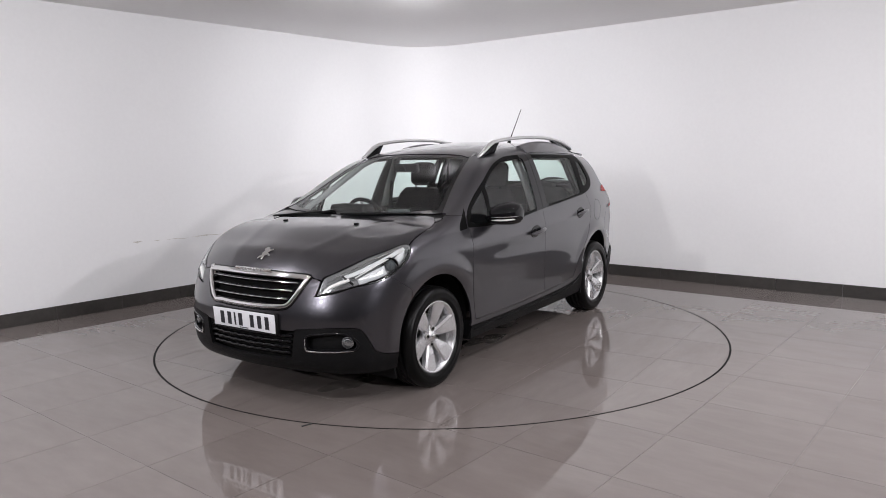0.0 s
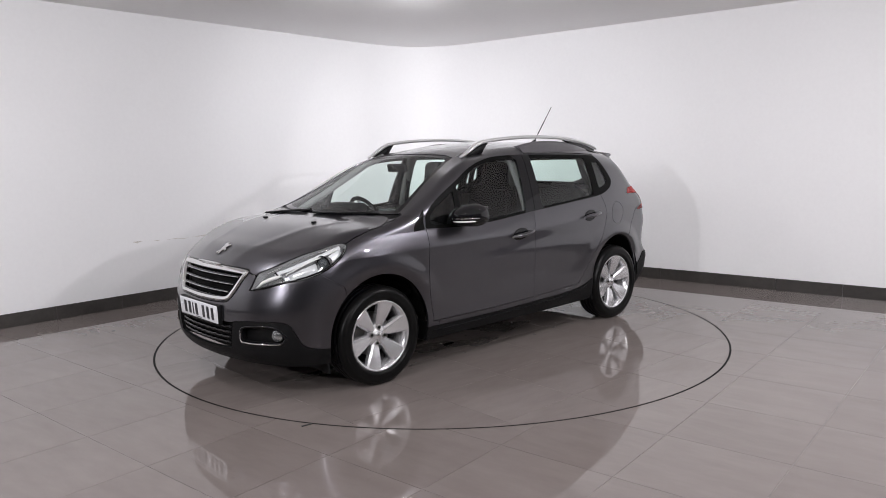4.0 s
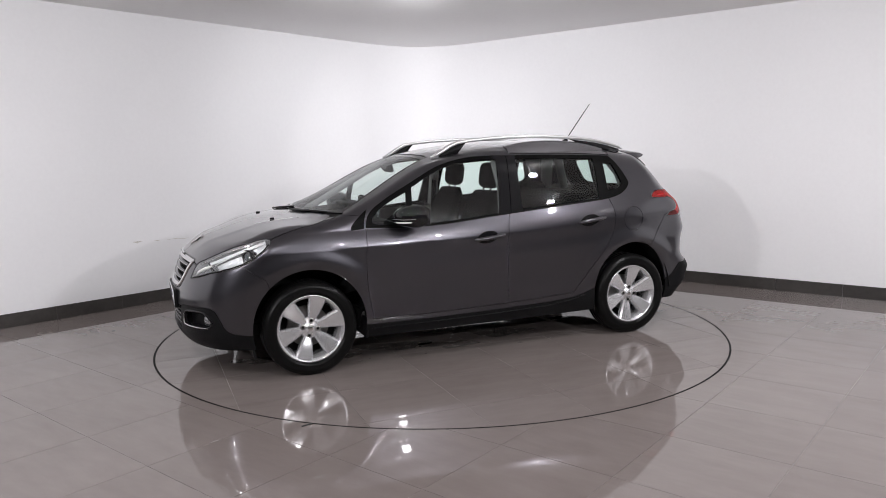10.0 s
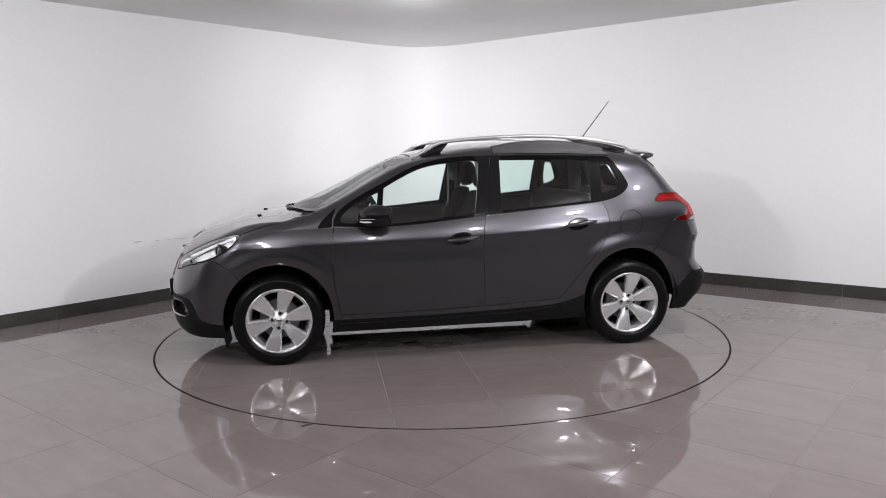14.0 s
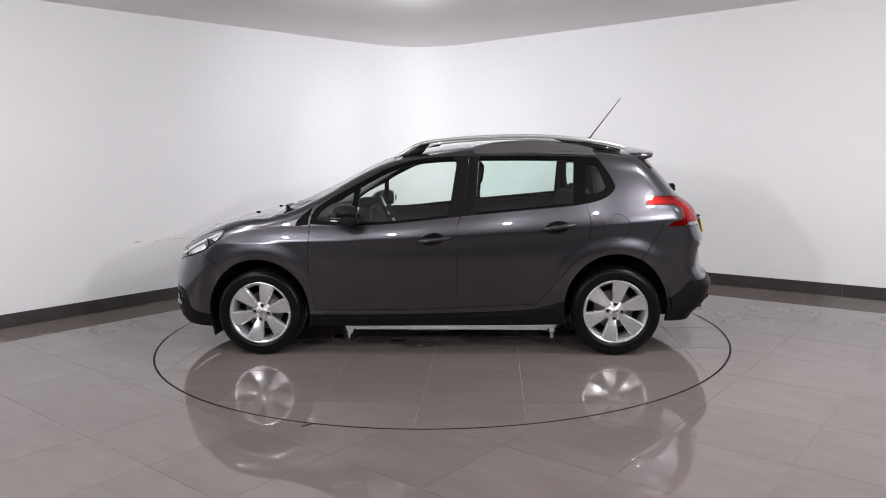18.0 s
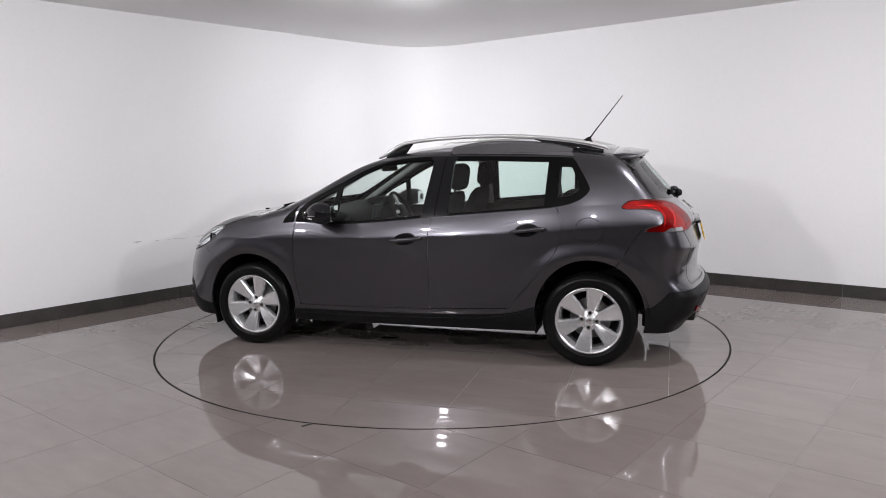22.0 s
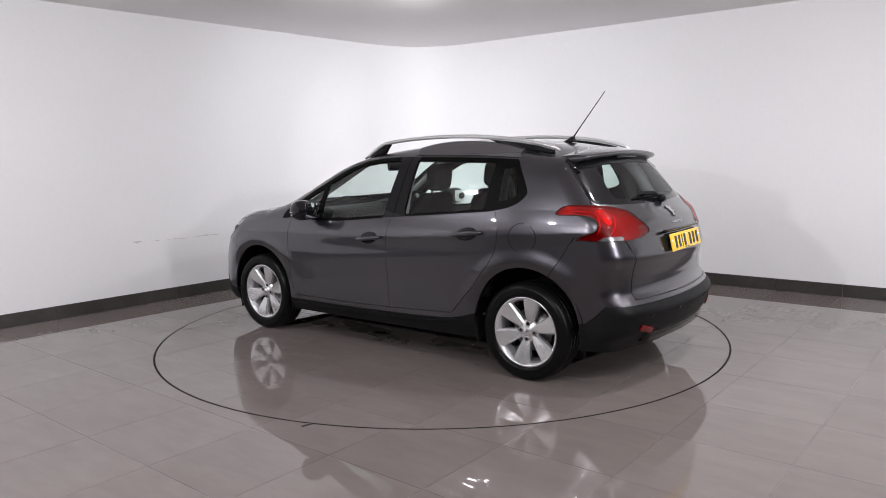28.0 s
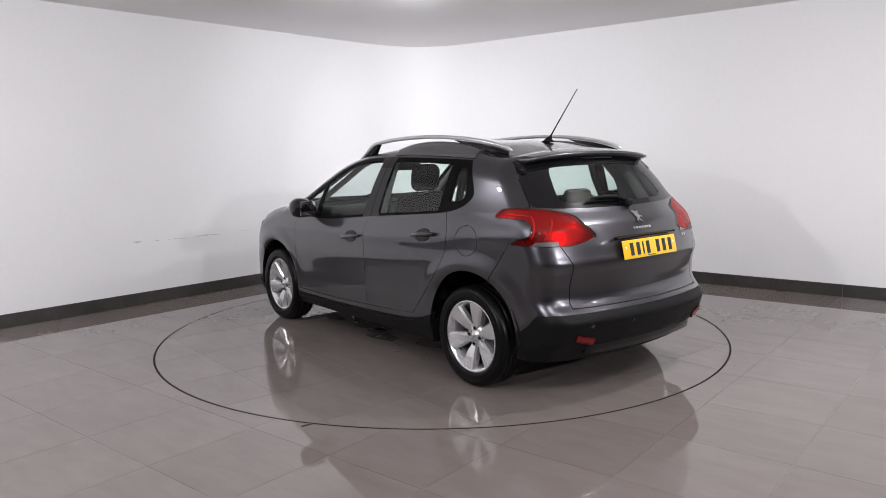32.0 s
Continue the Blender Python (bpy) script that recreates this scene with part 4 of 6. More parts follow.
ROOF = [(0.318, 0.0), (0.306, 0.2), (0.290, 0.38), (0.296, 0.47), (0.10, 0.520), (-0.5, 0.535), (-1.1, 0.525), (-1.395, 0.515), (-1.40, 0.3), (-1.40, 0.0), (-1.4, -0.3), (-1.39, -0.51), (-0.5, -0.535), (0.296, -0.47), (0.306, -0.2)]
sheet("roof", *take(region(top_view, ROOF, 6, lambda p: 1.30 - p[:, 2]), 0.0015), M_PAINT, car, True, 0.012, 0.0, "dark grey roof panel")
# front bumper and wings are parted by a joint from the lamp to the wheel arch
WING = [(0.80, 1.02), (0.80, 1.02), (0.80, 0.20), (0.80, 0.20), (1.40, 0.20), (1.40, 0.20), (1.545, 0.655), (1.545, 0.655), (1.700, 0.757), (1.700, 0.757), (1.5, 0.93), (1.10, 1.015), (1.03, 1.04)]
pair("front_wing", *take(region(side_view, WING, 4, lambda p: 0.55 - p[:, 1]), 0.0013), M_PAINT, car, 0.015, 0.0, "dark grey front wing")
bumper = split(*rest, 1.2 - rest[0][:, 0])
front_bumper_v, front_bumper_t = bumper[0]
rest = bumper[1]
front_bumper = sheet("front_bumper", front_bumper_v, front_bumper_t, M_PAINT, car, True, 0.015, 0.0, "dark grey upper front bumper")
# rear bumper corners below the tail lamps
RBUMP = [(-1.60, 0.925), (-1.60, 0.925), (-1.495, 0.760), (-1.495, 0.760), (-1.42, 0.60), (-1.42, 0.10), (-2.2, 0.10), (-2.2, 0.10), (-2.2, 0.925), (-2.2, 0.925)]
sheet("rear_bumper", *take(region(side_view, RBUMP, 4), 0.002), M_PAINT, car, True, 0.015, 0.0, "dark grey upper rear bumper")
sheet("body_shell", *rest, M_PAINT, car, True, 0.02, 0.0, "dark grey body sides and pillars")

# inner shell: closes the joints, and lines the cabin
low_v, low_t = split(skin_v, skin_t, np.maximum(skin_v[:, 2] - BELT(skin_v[:, 0]) + 0.03, -arch_field(skin_v, 0.03)))[0]
low_v, low_t = split(low_v, low_t, np.maximum(poly_field(front_view(low_v), closed_spline(GRILLE)), 1.5 - low_v[:, 0]) - 0.006)[1]
low_v, low_t = split(low_v, low_t, np.maximum(poly_field(side_view(low_v), closed_spline(HEADLAMP)), 1.2 - low_v[:, 0]) - 0.01)[1]
low_v, low_t = split(low_v, low_t, np.maximum(poly_field(front_view(low_v), closed_spline(FOG)), 1.5 - low_v[:, 0]) - 0.01)[1]
low_v, low_t = split(low_v, low_t, np.maximum(poly_field(front_view(low_v), closed_spline(INTAKE)), 1.5 - low_v[:, 0]) - 0.006)[1]
sheet("inner_shell", low_v, low_t, M_PAN, car, True, 0.0, -0.020)
top_v, top_t = split(skin_v, skin_t, 1.405 - skin_v[:, 2])[0]
top_v, top_t = split(top_v, top_t, np.maximum(poly_field(top_view(top_v), closed_spline(SCREEN)), 0.93 - top_v[:, 2]))[1]
top_v, top_t = split(top_v, top_t, np.maximum(poly_field(front_view(top_v), closed_spline(GATEGLASS)), top_v[:, 0] + 1.3))[1]
sheet("headliner", top_v, top_t, M_LINER, car, True, 0.0, -0.020, "pale grey cloth headliner")
for s in (1, -1):
    for trim, line, r in ((M_TRIM, [(1.0, 0.70, 0.96), (0.72, 0.615, 1.13), (0.36, 0.53, 1.35), (0.2, 0.50, 1.41)], 0.026), (M_TRIM, [(-0.22, 0.775, 0.98), (-0.215, 0.72, 1.15), (-0.2, 0.61, 1.40)], 0.045),
                    (M_INTERIOR, [(-1.06, 0.77, 1.05), (-1.03, 0.70, 1.22), (-1.03, 0.62, 1.41)], 0.032), (M_TRIM, [(-1.36, 0.68, 1.06), (-1.33, 0.61, 1.25), (-1.28, 0.51, 1.38)], 0.06), (M_TRIM, [(-1.53, 0.62, 1.08), (-1.45, 0.56, 1.25), (-1.36, 0.47, 1.38)], 0.045)):
        part("pillar_trim", tube([(x, s * (y - 0.038), z) for x, y, z in line], r, 10, 0.6, up=(0, 1, 0)), trim, car)
# ---- wheels ----
def build_wheel():
    """A wheel at the origin, its outer face towards +y."""
    bm = lathe([(0.208, -0.10), (0.222, -0.095), (0.222, -0.085), (0.200, -0.075), (0.190, -0.02), (0.196, 0.045), (0.205, 0.066), (0.2245, 0.074), (0.2270, 0.080), (0.2245, 0.085), (0.214, 0.083), (0.203, 0.066), (0.192, 0.03), (0.186, -0.02), (0.190, -0.07)], 72)
    wheel = part("wheel", bm, M_ALLOY, car, "six-spoke silver alloy wheel with a black tyre")
    prof = [(0.222, -0.088), (0.245, -0.098), (0.275, -0.101), (0.298, -0.094), (0.309, -0.082), (0.3135, -0.06), (0.3140, -0.045), (0.3085, -0.044), (0.3085, -0.037), (0.3142, -0.036), (0.3145, -0.006), (0.3085, -0.005), (0.3085, 0.003), (0.3145, 0.004), (0.3142, 0.034), (0.3085, 0.035), (0.3085, 0.042), (0.3140, 0.043),
            (0.3130, 0.060), (0.309, 0.076), (0.301, 0.090), (0.288, 0.097), (0.286, 0.0985), (0.270, 0.1005), (0.250, 0.098), (0.247, 0.099), (0.235, 0.094), (0.226, 0.086), (0.220, 0.075)]
    part("tyre", lathe(prof, 96), M_RUBBER, wheel, "black tyre with a plain sidewall")
    part("brake_disc", lathe([(0.0, 0.0), (0.06, 0.0), (0.065, -0.02), (0.138, -0.02), (0.138, -0.045), (0.06, -0.045)], 48), M_DISC, wheel, "worn steel brake disc")
    part("wheel_well_back", lathe([(0.0, -0.05), (0.19, -0.05), (0.19, -0.06), (0.0, -0.06)], 48), M_DARK, wheel)
    part("hub", lathe([(0.0, 0.062), (0.020, 0.0615), (0.028, 0.059), (0.030, 0.052), (0.052, 0.046), (0.070, 0.040), (0.076, 0.030), (0.076, 0.0), (0.0, 0.0)], 48), M_ALLOY, wheel)
    part("hub_emblem", lathe([(0.0, 0.0650), (0.016, 0.0645), (0.018, 0.062)], 24), M_CHROME, wheel)
    for k in range(4):
        a = radians(45 + 90 * k)
        bm = lathe([(0.0, 0.057), (0.008, 0.057), (0.0095, 0.055), (0.0095, 0.040)], 6)
        bmesh.ops.translate(bm, vec=(0.050 * math.cos(a), 0, 0.050 * math.sin(a)), verts=bm.verts)
        bolt = part("wheel_bolt", bm, M_DARK, wheel)
        bm = lathe([(0.0095, 0.0520), (0.0165, 0.0525), (0.0175, 0.0490)], 20)
        bmesh.ops.translate(bm, vec=(0.050 * math.cos(a), 0, 0.050 * math.sin(a)), verts=bm.verts)
        part("bolt_seat", bm, M_DISC, wheel)
    for k in range(6):
        a = 80.5 + k * 60
        # a spoke that widens to the rim: a flat face with a bevelled flank on each side
        secs = []
        for r, w, h, th in ((0.035, 0.010, 0.044, 0.030), (0.066, 0.018, 0.049, 0.036), (0.098, 0.026, 0.061, 0.040), (0.140, 0.036, 0.069, 0.040), (0.180, 0.044, 0.076, 0.034), (0.211, 0.050, 0.080, 0.020)):
            bev = 0.0105
            secs.append([(r, h - th, -w - bev - 0.002), (r, h - 0.012, -w - bev), (r, h, -w), (r, h + 0.002, 0), (r, h, w), (r, h - 0.012, w + bev), (r, h - th, w + bev + 0.002)])
        bm = loft(secs)
        bmesh.ops.transform(bm, matrix=pose(0, 0, 0, 0, -a, 0), verts=bm.verts)
        ob = part("spoke", bm, M_ALLOY, wheel)
        ob.data.set_sharp_from_angle(angle=radians(28))
    return wheel


wheel = build_wheel()
wheel.matrix_basis = pose(AXLE, 0.727, WHEEL_R - 0.004, 0, 35.5, 0)
for x, s, a in ((-AXLE, 1, 39.5), (AXLE, -1, 20), (-AXLE, -1, 30)):
    copy_thing(wheel, pose(x, s * 0.727, WHEEL_R - 0.004, 0, a, 0 if s == 1 else 180))

# wheel houses and the underside
for x in (AXLE, -AXLE):
    for s in (1, -1):
        bm = lathe([(0.392, 0.0), (0.400, 0.10), (0.405, 0.30), (0.2, 0.32), (0.0, 0.32)], 40, arc=math.pi)
        bmesh.ops.transform(bm, matrix=pose(x, s * 0.785, 0.325) @ Matrix.Diagonal((1, -s, 1, 1)), verts=bm.verts)
        part("wheel_house", bm, M_DARK, car, "black plastic wheel arch liner")
part("underbody", block(1.78, 1.40, 0.06, pose(0.0, 0, 0.335), 0.02), M_PAN, car, "dull grey underbody floor pan")
part("underbody", block(0.50, 1.16, 0.09, pose(1.70, 0, 0.285), 0.03), M_DARK, car)
part("underbody", block(0.24, 0.90, 0.10, pose(-1.66, 0, 0.36), 0.02), M_PAN, car)
for x in (1.27, -1.27):
    part("underbody", block(0.9, 0.86, 0.08, pose(x, 0, 0.325), 0.02), M_PAN, car)
for x, w in ((0.895, 1.36), (-0.905, 1.36), (-1.635, 1.30)):
    part("splash_panel", block(0.06, w, 0.13, pose(x, 0, 0.320), 0.01), M_DARK, car)
part("splash_panel", block(0.03, 1.46, 0.19, pose(1.660, 0, 0.300, 0, 6, 0), 0.01), M_DARK, car, "black splash panel before the front wheels")
for s in (1, -1):
    part("wheel_deflector", block(0.016, 0.24, 0.10, pose(1.635, s * 0.645, 0.185, 0, 10, 0), 0.004), M_BLACKPLASTIC, car, "black air deflector before the wheel")
# suspension arms, tie bars and the rear beam
for s in (1, -1):
    part("suspension_arm", tube([(1.02, s * 0.36, 0.29), (1.20, s * 0.52, 0.24), (1.27, s * 0.66, 0.225)], [0.045, 0.040, 0.030], 10, 0.6), M_DARK, car)
    part("trailing_arm", tube([(-0.86, s * 0.56, 0.30), (-1.05, s * 0.58, 0.26), (-1.27, s * 0.62, 0.26)], [0.045, 0.045, 0.055], 10), M_DARK, car)
    part("mud_flap", block(0.012, 0.25, 0.13, pose(0.890, s * 0.705, 0.275, 0, -8, 0), 0.004), M_BLACKPLASTIC, car, "black plastic arch closing panel")
    part("mud_flap", block(0.012, 0.25, 0.15, pose(-0.908, s * 0.705, 0.285, 0, 8, 0), 0.004), M_BLACKPLASTIC, car, "black plastic arch closing panel")
part("rear_beam", tube([(-1.12, -0.58, 0.28), (-1.12, 0.58, 0.28)], 0.05, 12, 0.8), M_DARK, car, "dark rear axle beam")
part("engine_tray", block(0.62, 0.74, 0.06, pose(1.30, 0, 0.255), 0.02), M_DARK, car)
part("exhaust_pipe", tube([(0.8, 0.1, 0.285), (-0.8, 0.15, 0.285), (-1.4, 0.35, 0.29)], 0.03, 10), M_DISC, car)
part("exhaust_silencer", tube([(-1.46, -0.30, 0.315), (-1.46, 0.42, 0.315)], [0.085, 0.085], 16, 0.75), M_DISC, car, "dull steel exhaust silencer")

# ---- grille ----
bm = bmesh.new()
g = gradient(grille_v)
g /= np.linalg.norm(g, axis=1)[:, None]
back = on_skin(grille_v - g * 0.05, 1, -0.05)
sheet("grille_back", back, grille_t, M_DARK, car, True, 0.0)
frame_line = closed_spline(GRILLE, 6)


def ring_on_nose(line, inset0, inset1, out, depth):
    """A frame that follows an outline on the nose, between two insets."""
    bm = bmesh.new()
    mid = line.mean(0)
    n = len(line)
    nrm = []
    for i in range(n):
        d = line[(i + 1) % n] - line[i - 1]
        v = np.array([-d[1], d[0]])
        v /= np.linalg.norm(v) + 1e-9
        if v @ (mid - line[i]) < 0:
            v = -v
        nrm.append(v)
    rings = []
    for ins, o in ((inset0, out - depth), (inset0, out - 0.003), (inset0 + 0.003, out), (inset1 - 0.003, out), (inset1, out - 0.003), (inset1, out - depth)):
        rings.append([bm.verts.new(skin_at_front(*(line[i] + nrm[i] * ins), o)[0]) for i in range(n)])
    for a, b in zip(rings, rings[1:]):
        for i in range(n):
            bm.faces.new((a[i], a[(i + 1) % n], b[(i + 1) % n], b[i]))
    bmesh.ops.recalc_face_normals(bm, faces=bm.faces)
    return bm


part("grille_surround", ring_on_nose(frame_line, 0.0, 0.012, 0.001, 0.03), M_GLOSSBLACK, car, "gloss black grille surround")
part("grille_frame", ring_on_nose(frame_line, 0.010, 0.034, 0.008, 0.04), M_CHROME, car, "chrome grille frame")
for k, z in enumerate((0.722, 0.676, 0.630, 0.592)):
    half = 0.365 - (0.735 - z) * 0.58
    secs = []
    for i in range(21):
        y = -half + 2 * half * i / 20
        p, nn = skin_at_front(y, z, -0.012)
        secs.append([p + Vector((0, 0, 0.015)), p + Vector((0.008, 0, 0.006)), p + Vector((0.004, 0, -0.004)), p + Vector((-0.03, 0, -0.006)), p + Vector((-0.03, 0, 0.010))])
    bar = part("grille_bar", loft(secs), M_GLOSSBLACK, car, "gloss black grille bar")
    if k < 3:
        part("bar_trim", tube([sec[1] + Vector((0.001, 0, 0.001)) for sec in secs], 0.0024, 6), M_CHROME, bar, "thin chrome edge")
p, nn = skin_at_front(0.0, 0.772, 0.006)
part("grille_script_plate", block(0.012, 0.30, 0.026, pose(p.x, 0, p.z, 0, 22, 0), 0.004), M_CHROME, car, "chrome strip with small raised marks")
for k in range(7):
    part("script_bar", block(0.006, 0.016, 0.016, pose(p.x + 0.008, -0.084 + 0.028 * k, p.z + 0.003, 0, 22, 0), 0.002), M_LAMPGREY, car)
# badge on the bonnet: a plain upright shape
def emblem(m, size, parent):
    outline = [(-0.20, -0.5), (-0.05, -0.28), (0.02, -0.5), (0.16, -0.5), (0.10, -0.22), (0.30, -0.10), (0.42, -0.20), (0.46, -0.06), (0.22, 0.06), (0.30, 0.22), (0.48, 0.30), (0.40, 0.40), (0.14, 0.34), (0.02, 0.50), (-0.20, 0.46), (-0.30, 0.30), (-0.14, 0.22), (-0.20, 0.02), (-0.12, -0.16), (-0.34, -0.40)]
    return part("emblem", plate([(x * size, y * size) for x, y in outline], size * 0.07, m, size * 0.02), M_CHROME, parent, "chrome maker's emblem, plain shape", smooth=False)


p, nn = skin_at_top(1.885, 0.0, 0.001)
emblem(Matrix.Translation(p) @ nn.to_track_quat("Z", "Y").to_matrix().to_4x4(), 0.105, car)

# lower intake with its mesh of bars
v, t = intake
g = gradient(v)
g /= np.linalg.norm(g, axis=1)[:, None]
sheet("intake_back", on_skin(v - g * 0.05, 1, -0.05), t, M_DARK, car, True, 0.0)
for z in (0.425, 0.392, 0.359, 0.326):
    secs = []
    for i in range(41):
        half = 0.345 - (0.45 - z) * 0.15
        y = -half + 2 * half * i / 40
        p, nn = skin_at_front(y, z + 0.0022 * (1 if (i // 2) % 2 else -1), -0.01)
        secs.append([p + Vector((0, 0, 0.008)), p + Vector((0.003, 0, 0)), p + Vector((0, 0, -0.008)), p + Vector((-0.02, 0, -0.006)), p + Vector((-0.02, 0, 0.006))])
    part("intake_bar", loft(secs), M_GLOSSBLACK, car)

# fog lamp recesses
fv, ft = fog
g = gradient(fv)
g /= np.linalg.norm(g, axis=1)[:, None]
deep = on_skin(fv - g * 0.045, 1, -0.045)
for s in (1, -1):
    vv, tt = (deep, ft) if s == 1 else mirrored(deep, ft)
    recess = sheet("fog_recess", vv, tt, M_BLACKPLASTIC, car, False, 0.0, 0.0, "black fog lamp recess")
    e = rim_edges(ft)
    a = np.concatenate([fv[e[:, 0]], fv[e[:, 1]], deep[e[:, 1]], deep[e[:, 0]]]) * np.array([1, s, 1])
    n0 = len(e)
    mesh_object("recess_wall", a, [(i, i + n0, i + 2 * n0, i + 3 * n0) for i in range(n0)], M_BLACKPLASTIC, recess, smooth=False)
    line = closed_spline(FOG, 5)
    bm = ring_on_nose(line, -0.004, 0.010, 0.005, 0.02)
    if s == -1:
        bmesh.ops.transform(bm, matrix=Matrix.Diagonal((1, -1, 1, 1)), verts=bm.verts)
        bmesh.ops.reverse_faces(bm, faces=bm.faces)
    part("fog_bezel", bm, M_GLOSSBLACK, recess, "gloss dark fog lamp bezel")
    pts = [skin_at_front(y, z, 0.007)[0] for y, z in ((0.436, 0.420), (0.434, 0.375), (0.442, 0.352), (0.50, 0.349), (0.60, 0.350), (0.68, 0.354))]
    part("chrome_strip", tube([(q.x, s * q.y, q.z) for q in pts], [0.004, 0.006, 0.006, 0.005, 0.004, 0.002], 8), M_CHROME, recess, "chrome strip round the recess")
    p, nn = skin_at_front(0.655, 0.398, -0.020)
    bm = lathe([(0.0, 0.006), (0.016, 0.005), (0.027, 0.001), (0.029, -0.002), (0.034, 0.001), (0.035, -0.02)], 28)
    bmesh.ops.transform(bm, matrix=Matrix.Translation((p.x, s * p.y, p.z)) @ Vector((nn.x + 0.6, s * nn.y, 0)).to_track_quat("Y", "Z").to_matrix().to_4x4(), verts=bm.verts)
    part("fog_lamp", bm, M_FOGLAMP, recess, "round clear fog lamp")

# headlamp insides: projector, reflector bowls, light strips
for ob, s in zip(lens, (1, -1)):
    def place(x, z, deep):
        p, nn = skin_at_side(x, z, -deep)
        return Vector((p.x, s * p.y, p.z)), Vector((nn.x, s * nn.y, nn.z))
    for x, z, r in ((1.656, 0.818, 0.044),):
        p, nn = place(x, z, 0.030)
        axis = Vector((1, s * 0.55, -0.02)).normalized().to_track_quat("Y", "Z").to_matrix().to_4x4()
        bm = lathe([(r * 0.98, -0.045), (r * 1.06, 0.0), (r * 1.12, 0.006), (r * 1.0, 0.010), (r * 0.80, -0.004)], 32)
        bmesh.ops.transform(bm, matrix=Matrix.Translation(p) @ axis, verts=bm.verts)
        part("projector_ring", bm, M_GLOSSBLACK, ob, "gloss black projector ring")
        bm = lathe([(0.0, 0.018), (r * 0.4, 0.014), (r * 0.7, 0.002), (r * 0.82, -0.01), (0.0, -0.012)], 28)
        bmesh.ops.transform(bm, matrix=Matrix.Translation(p) @ axis, verts=bm.verts)
        part("projector_lens", bm, M_SCREEN, ob, "dark round projector lens")
    # a broad smooth reflector under a row of small facets
    def band(knots, deep0, deep1):
        secs = []
        for x, z0, z1 in knots:
            a0, b0, a1, b1 = place(x, z0, deep0)[0], place(x, z1, deep1)[0], place(x, z0, deep0 + 0.012)[0], place(x, z1, deep1 + 0.012)[0]
            m0 = (a0 + b0) / 2 - (place(x, (z0 + z1) / 2, 0)[1]) * 0.010
            secs.append([a0, m0, b0, b1, a1])
        return loft(secs)
    part("reflector_panel", band([(1.835, 0.722, 0.752), (1.80, 0.735, 0.772), (1.76, 0.747, 0.792), (1.72, 0.760, 0.808), (1.69, 0.772, 0.820)], 0.030, 0.020), M_REFLECTOR, ob, "bright lamp reflector")
    part("reflector_panel", band([(1.625, 0.800, 0.850), (1.595, 0.822, 0.868), (1.560, 0.848, 0.885), (1.535, 0.870, 0.896)], 0.028, 0.018), M_REFLECTOR, ob, "bright lamp reflector")
    line = [place(x, z, 0.012)[0] for x, z in ((1.955, 0.675), (1.930, 0.708), (1.895, 0.733), (1.862, 0.748))]
    part("light_strip", tube(line, [0.010, 0.016, 0.018, 0.012], 8, 0.7), M_LENSWHITE, ob, "pale daytime light strip")
    line = [place(x, z, 0.014)[0] for x, z in ((1.858, 0.722), (1.868, 0.745), (1.872, 0.768))]
    part("lamp_divider", tube(line, 0.008, 8, 0.8), M_GLOSSBLACK, ob, "black divider in the lamp")
    line = [place(x, z, 0.006)[0] for x, z in ((1.90, 0.756), (1.86, 0.780), (1.741, 0.840), (1.640, 0.877), (1.550, 0.902))]
    part("lamp_brow", tube(line, 0.007, 8, 0.6), M_CHROME, ob)
    line = [place(x, z, 0.012)[0] for x, z in ((1.84, 0.757), (1.741, 0.812), (1.660, 0.848), (1.560, 0.886))]
    part("light_guide", tube(line, 0.0055, 8, 0.8), M_LENSWHITE, ob, "pale light guide under the facets")
    line = [place(x, z, 0.006)[0] for x, z in ((1.518, 0.885), (1.555, 0.845), (1.612, 0.803), (1.68, 0.766), (1.76, 0.738), (1.80, 0.728), (1.806, 0.722), (1.85, 0.712), (1.925, 0.682), (1.965, 0.664))]
    part("lamp_edge", tube(line, [0.006, 0.008, 0.009, 0.009, 0.009, 0.010, 0.010, 0.010, 0.011, 0.010], 8, 0.6), M_GLOSSBLACK, ob, "black lower lamp edge")
    for k in range(13):
        u = k / 12
        x, z = 1.865 - 0.31 * u, 0.765 + 0.130 * u - 0.012 * math.sin(math.pi * u) + 0.016 * math.sin(math.pi * u)
        p, nn = place(x, z, 0.016)
        m = Matrix.Translation(p) @ nn.to_track_quat("Z", "Y").to_matrix().to_4x4() @ pose(0, 0, 0, 4 * (-1) ** k, 3 * (-1) ** (k // 2), 25)
        part("lamp_facet", block(0.040, 0.024, 0.007, m, 0.002, 1), M_REFLECTOR, ob, smooth=False)

# washer nozzles
for s in (1, -1):
    p, nn = skin_at_top(1.405, 0.31 * s, 0.004)
    part("washer_nozzle", block(0.030, 0.022, 0.012, pose(p.x, p.y, p.z), 0.004), M_BLACKPLASTIC, car, "small black washer nozzle")

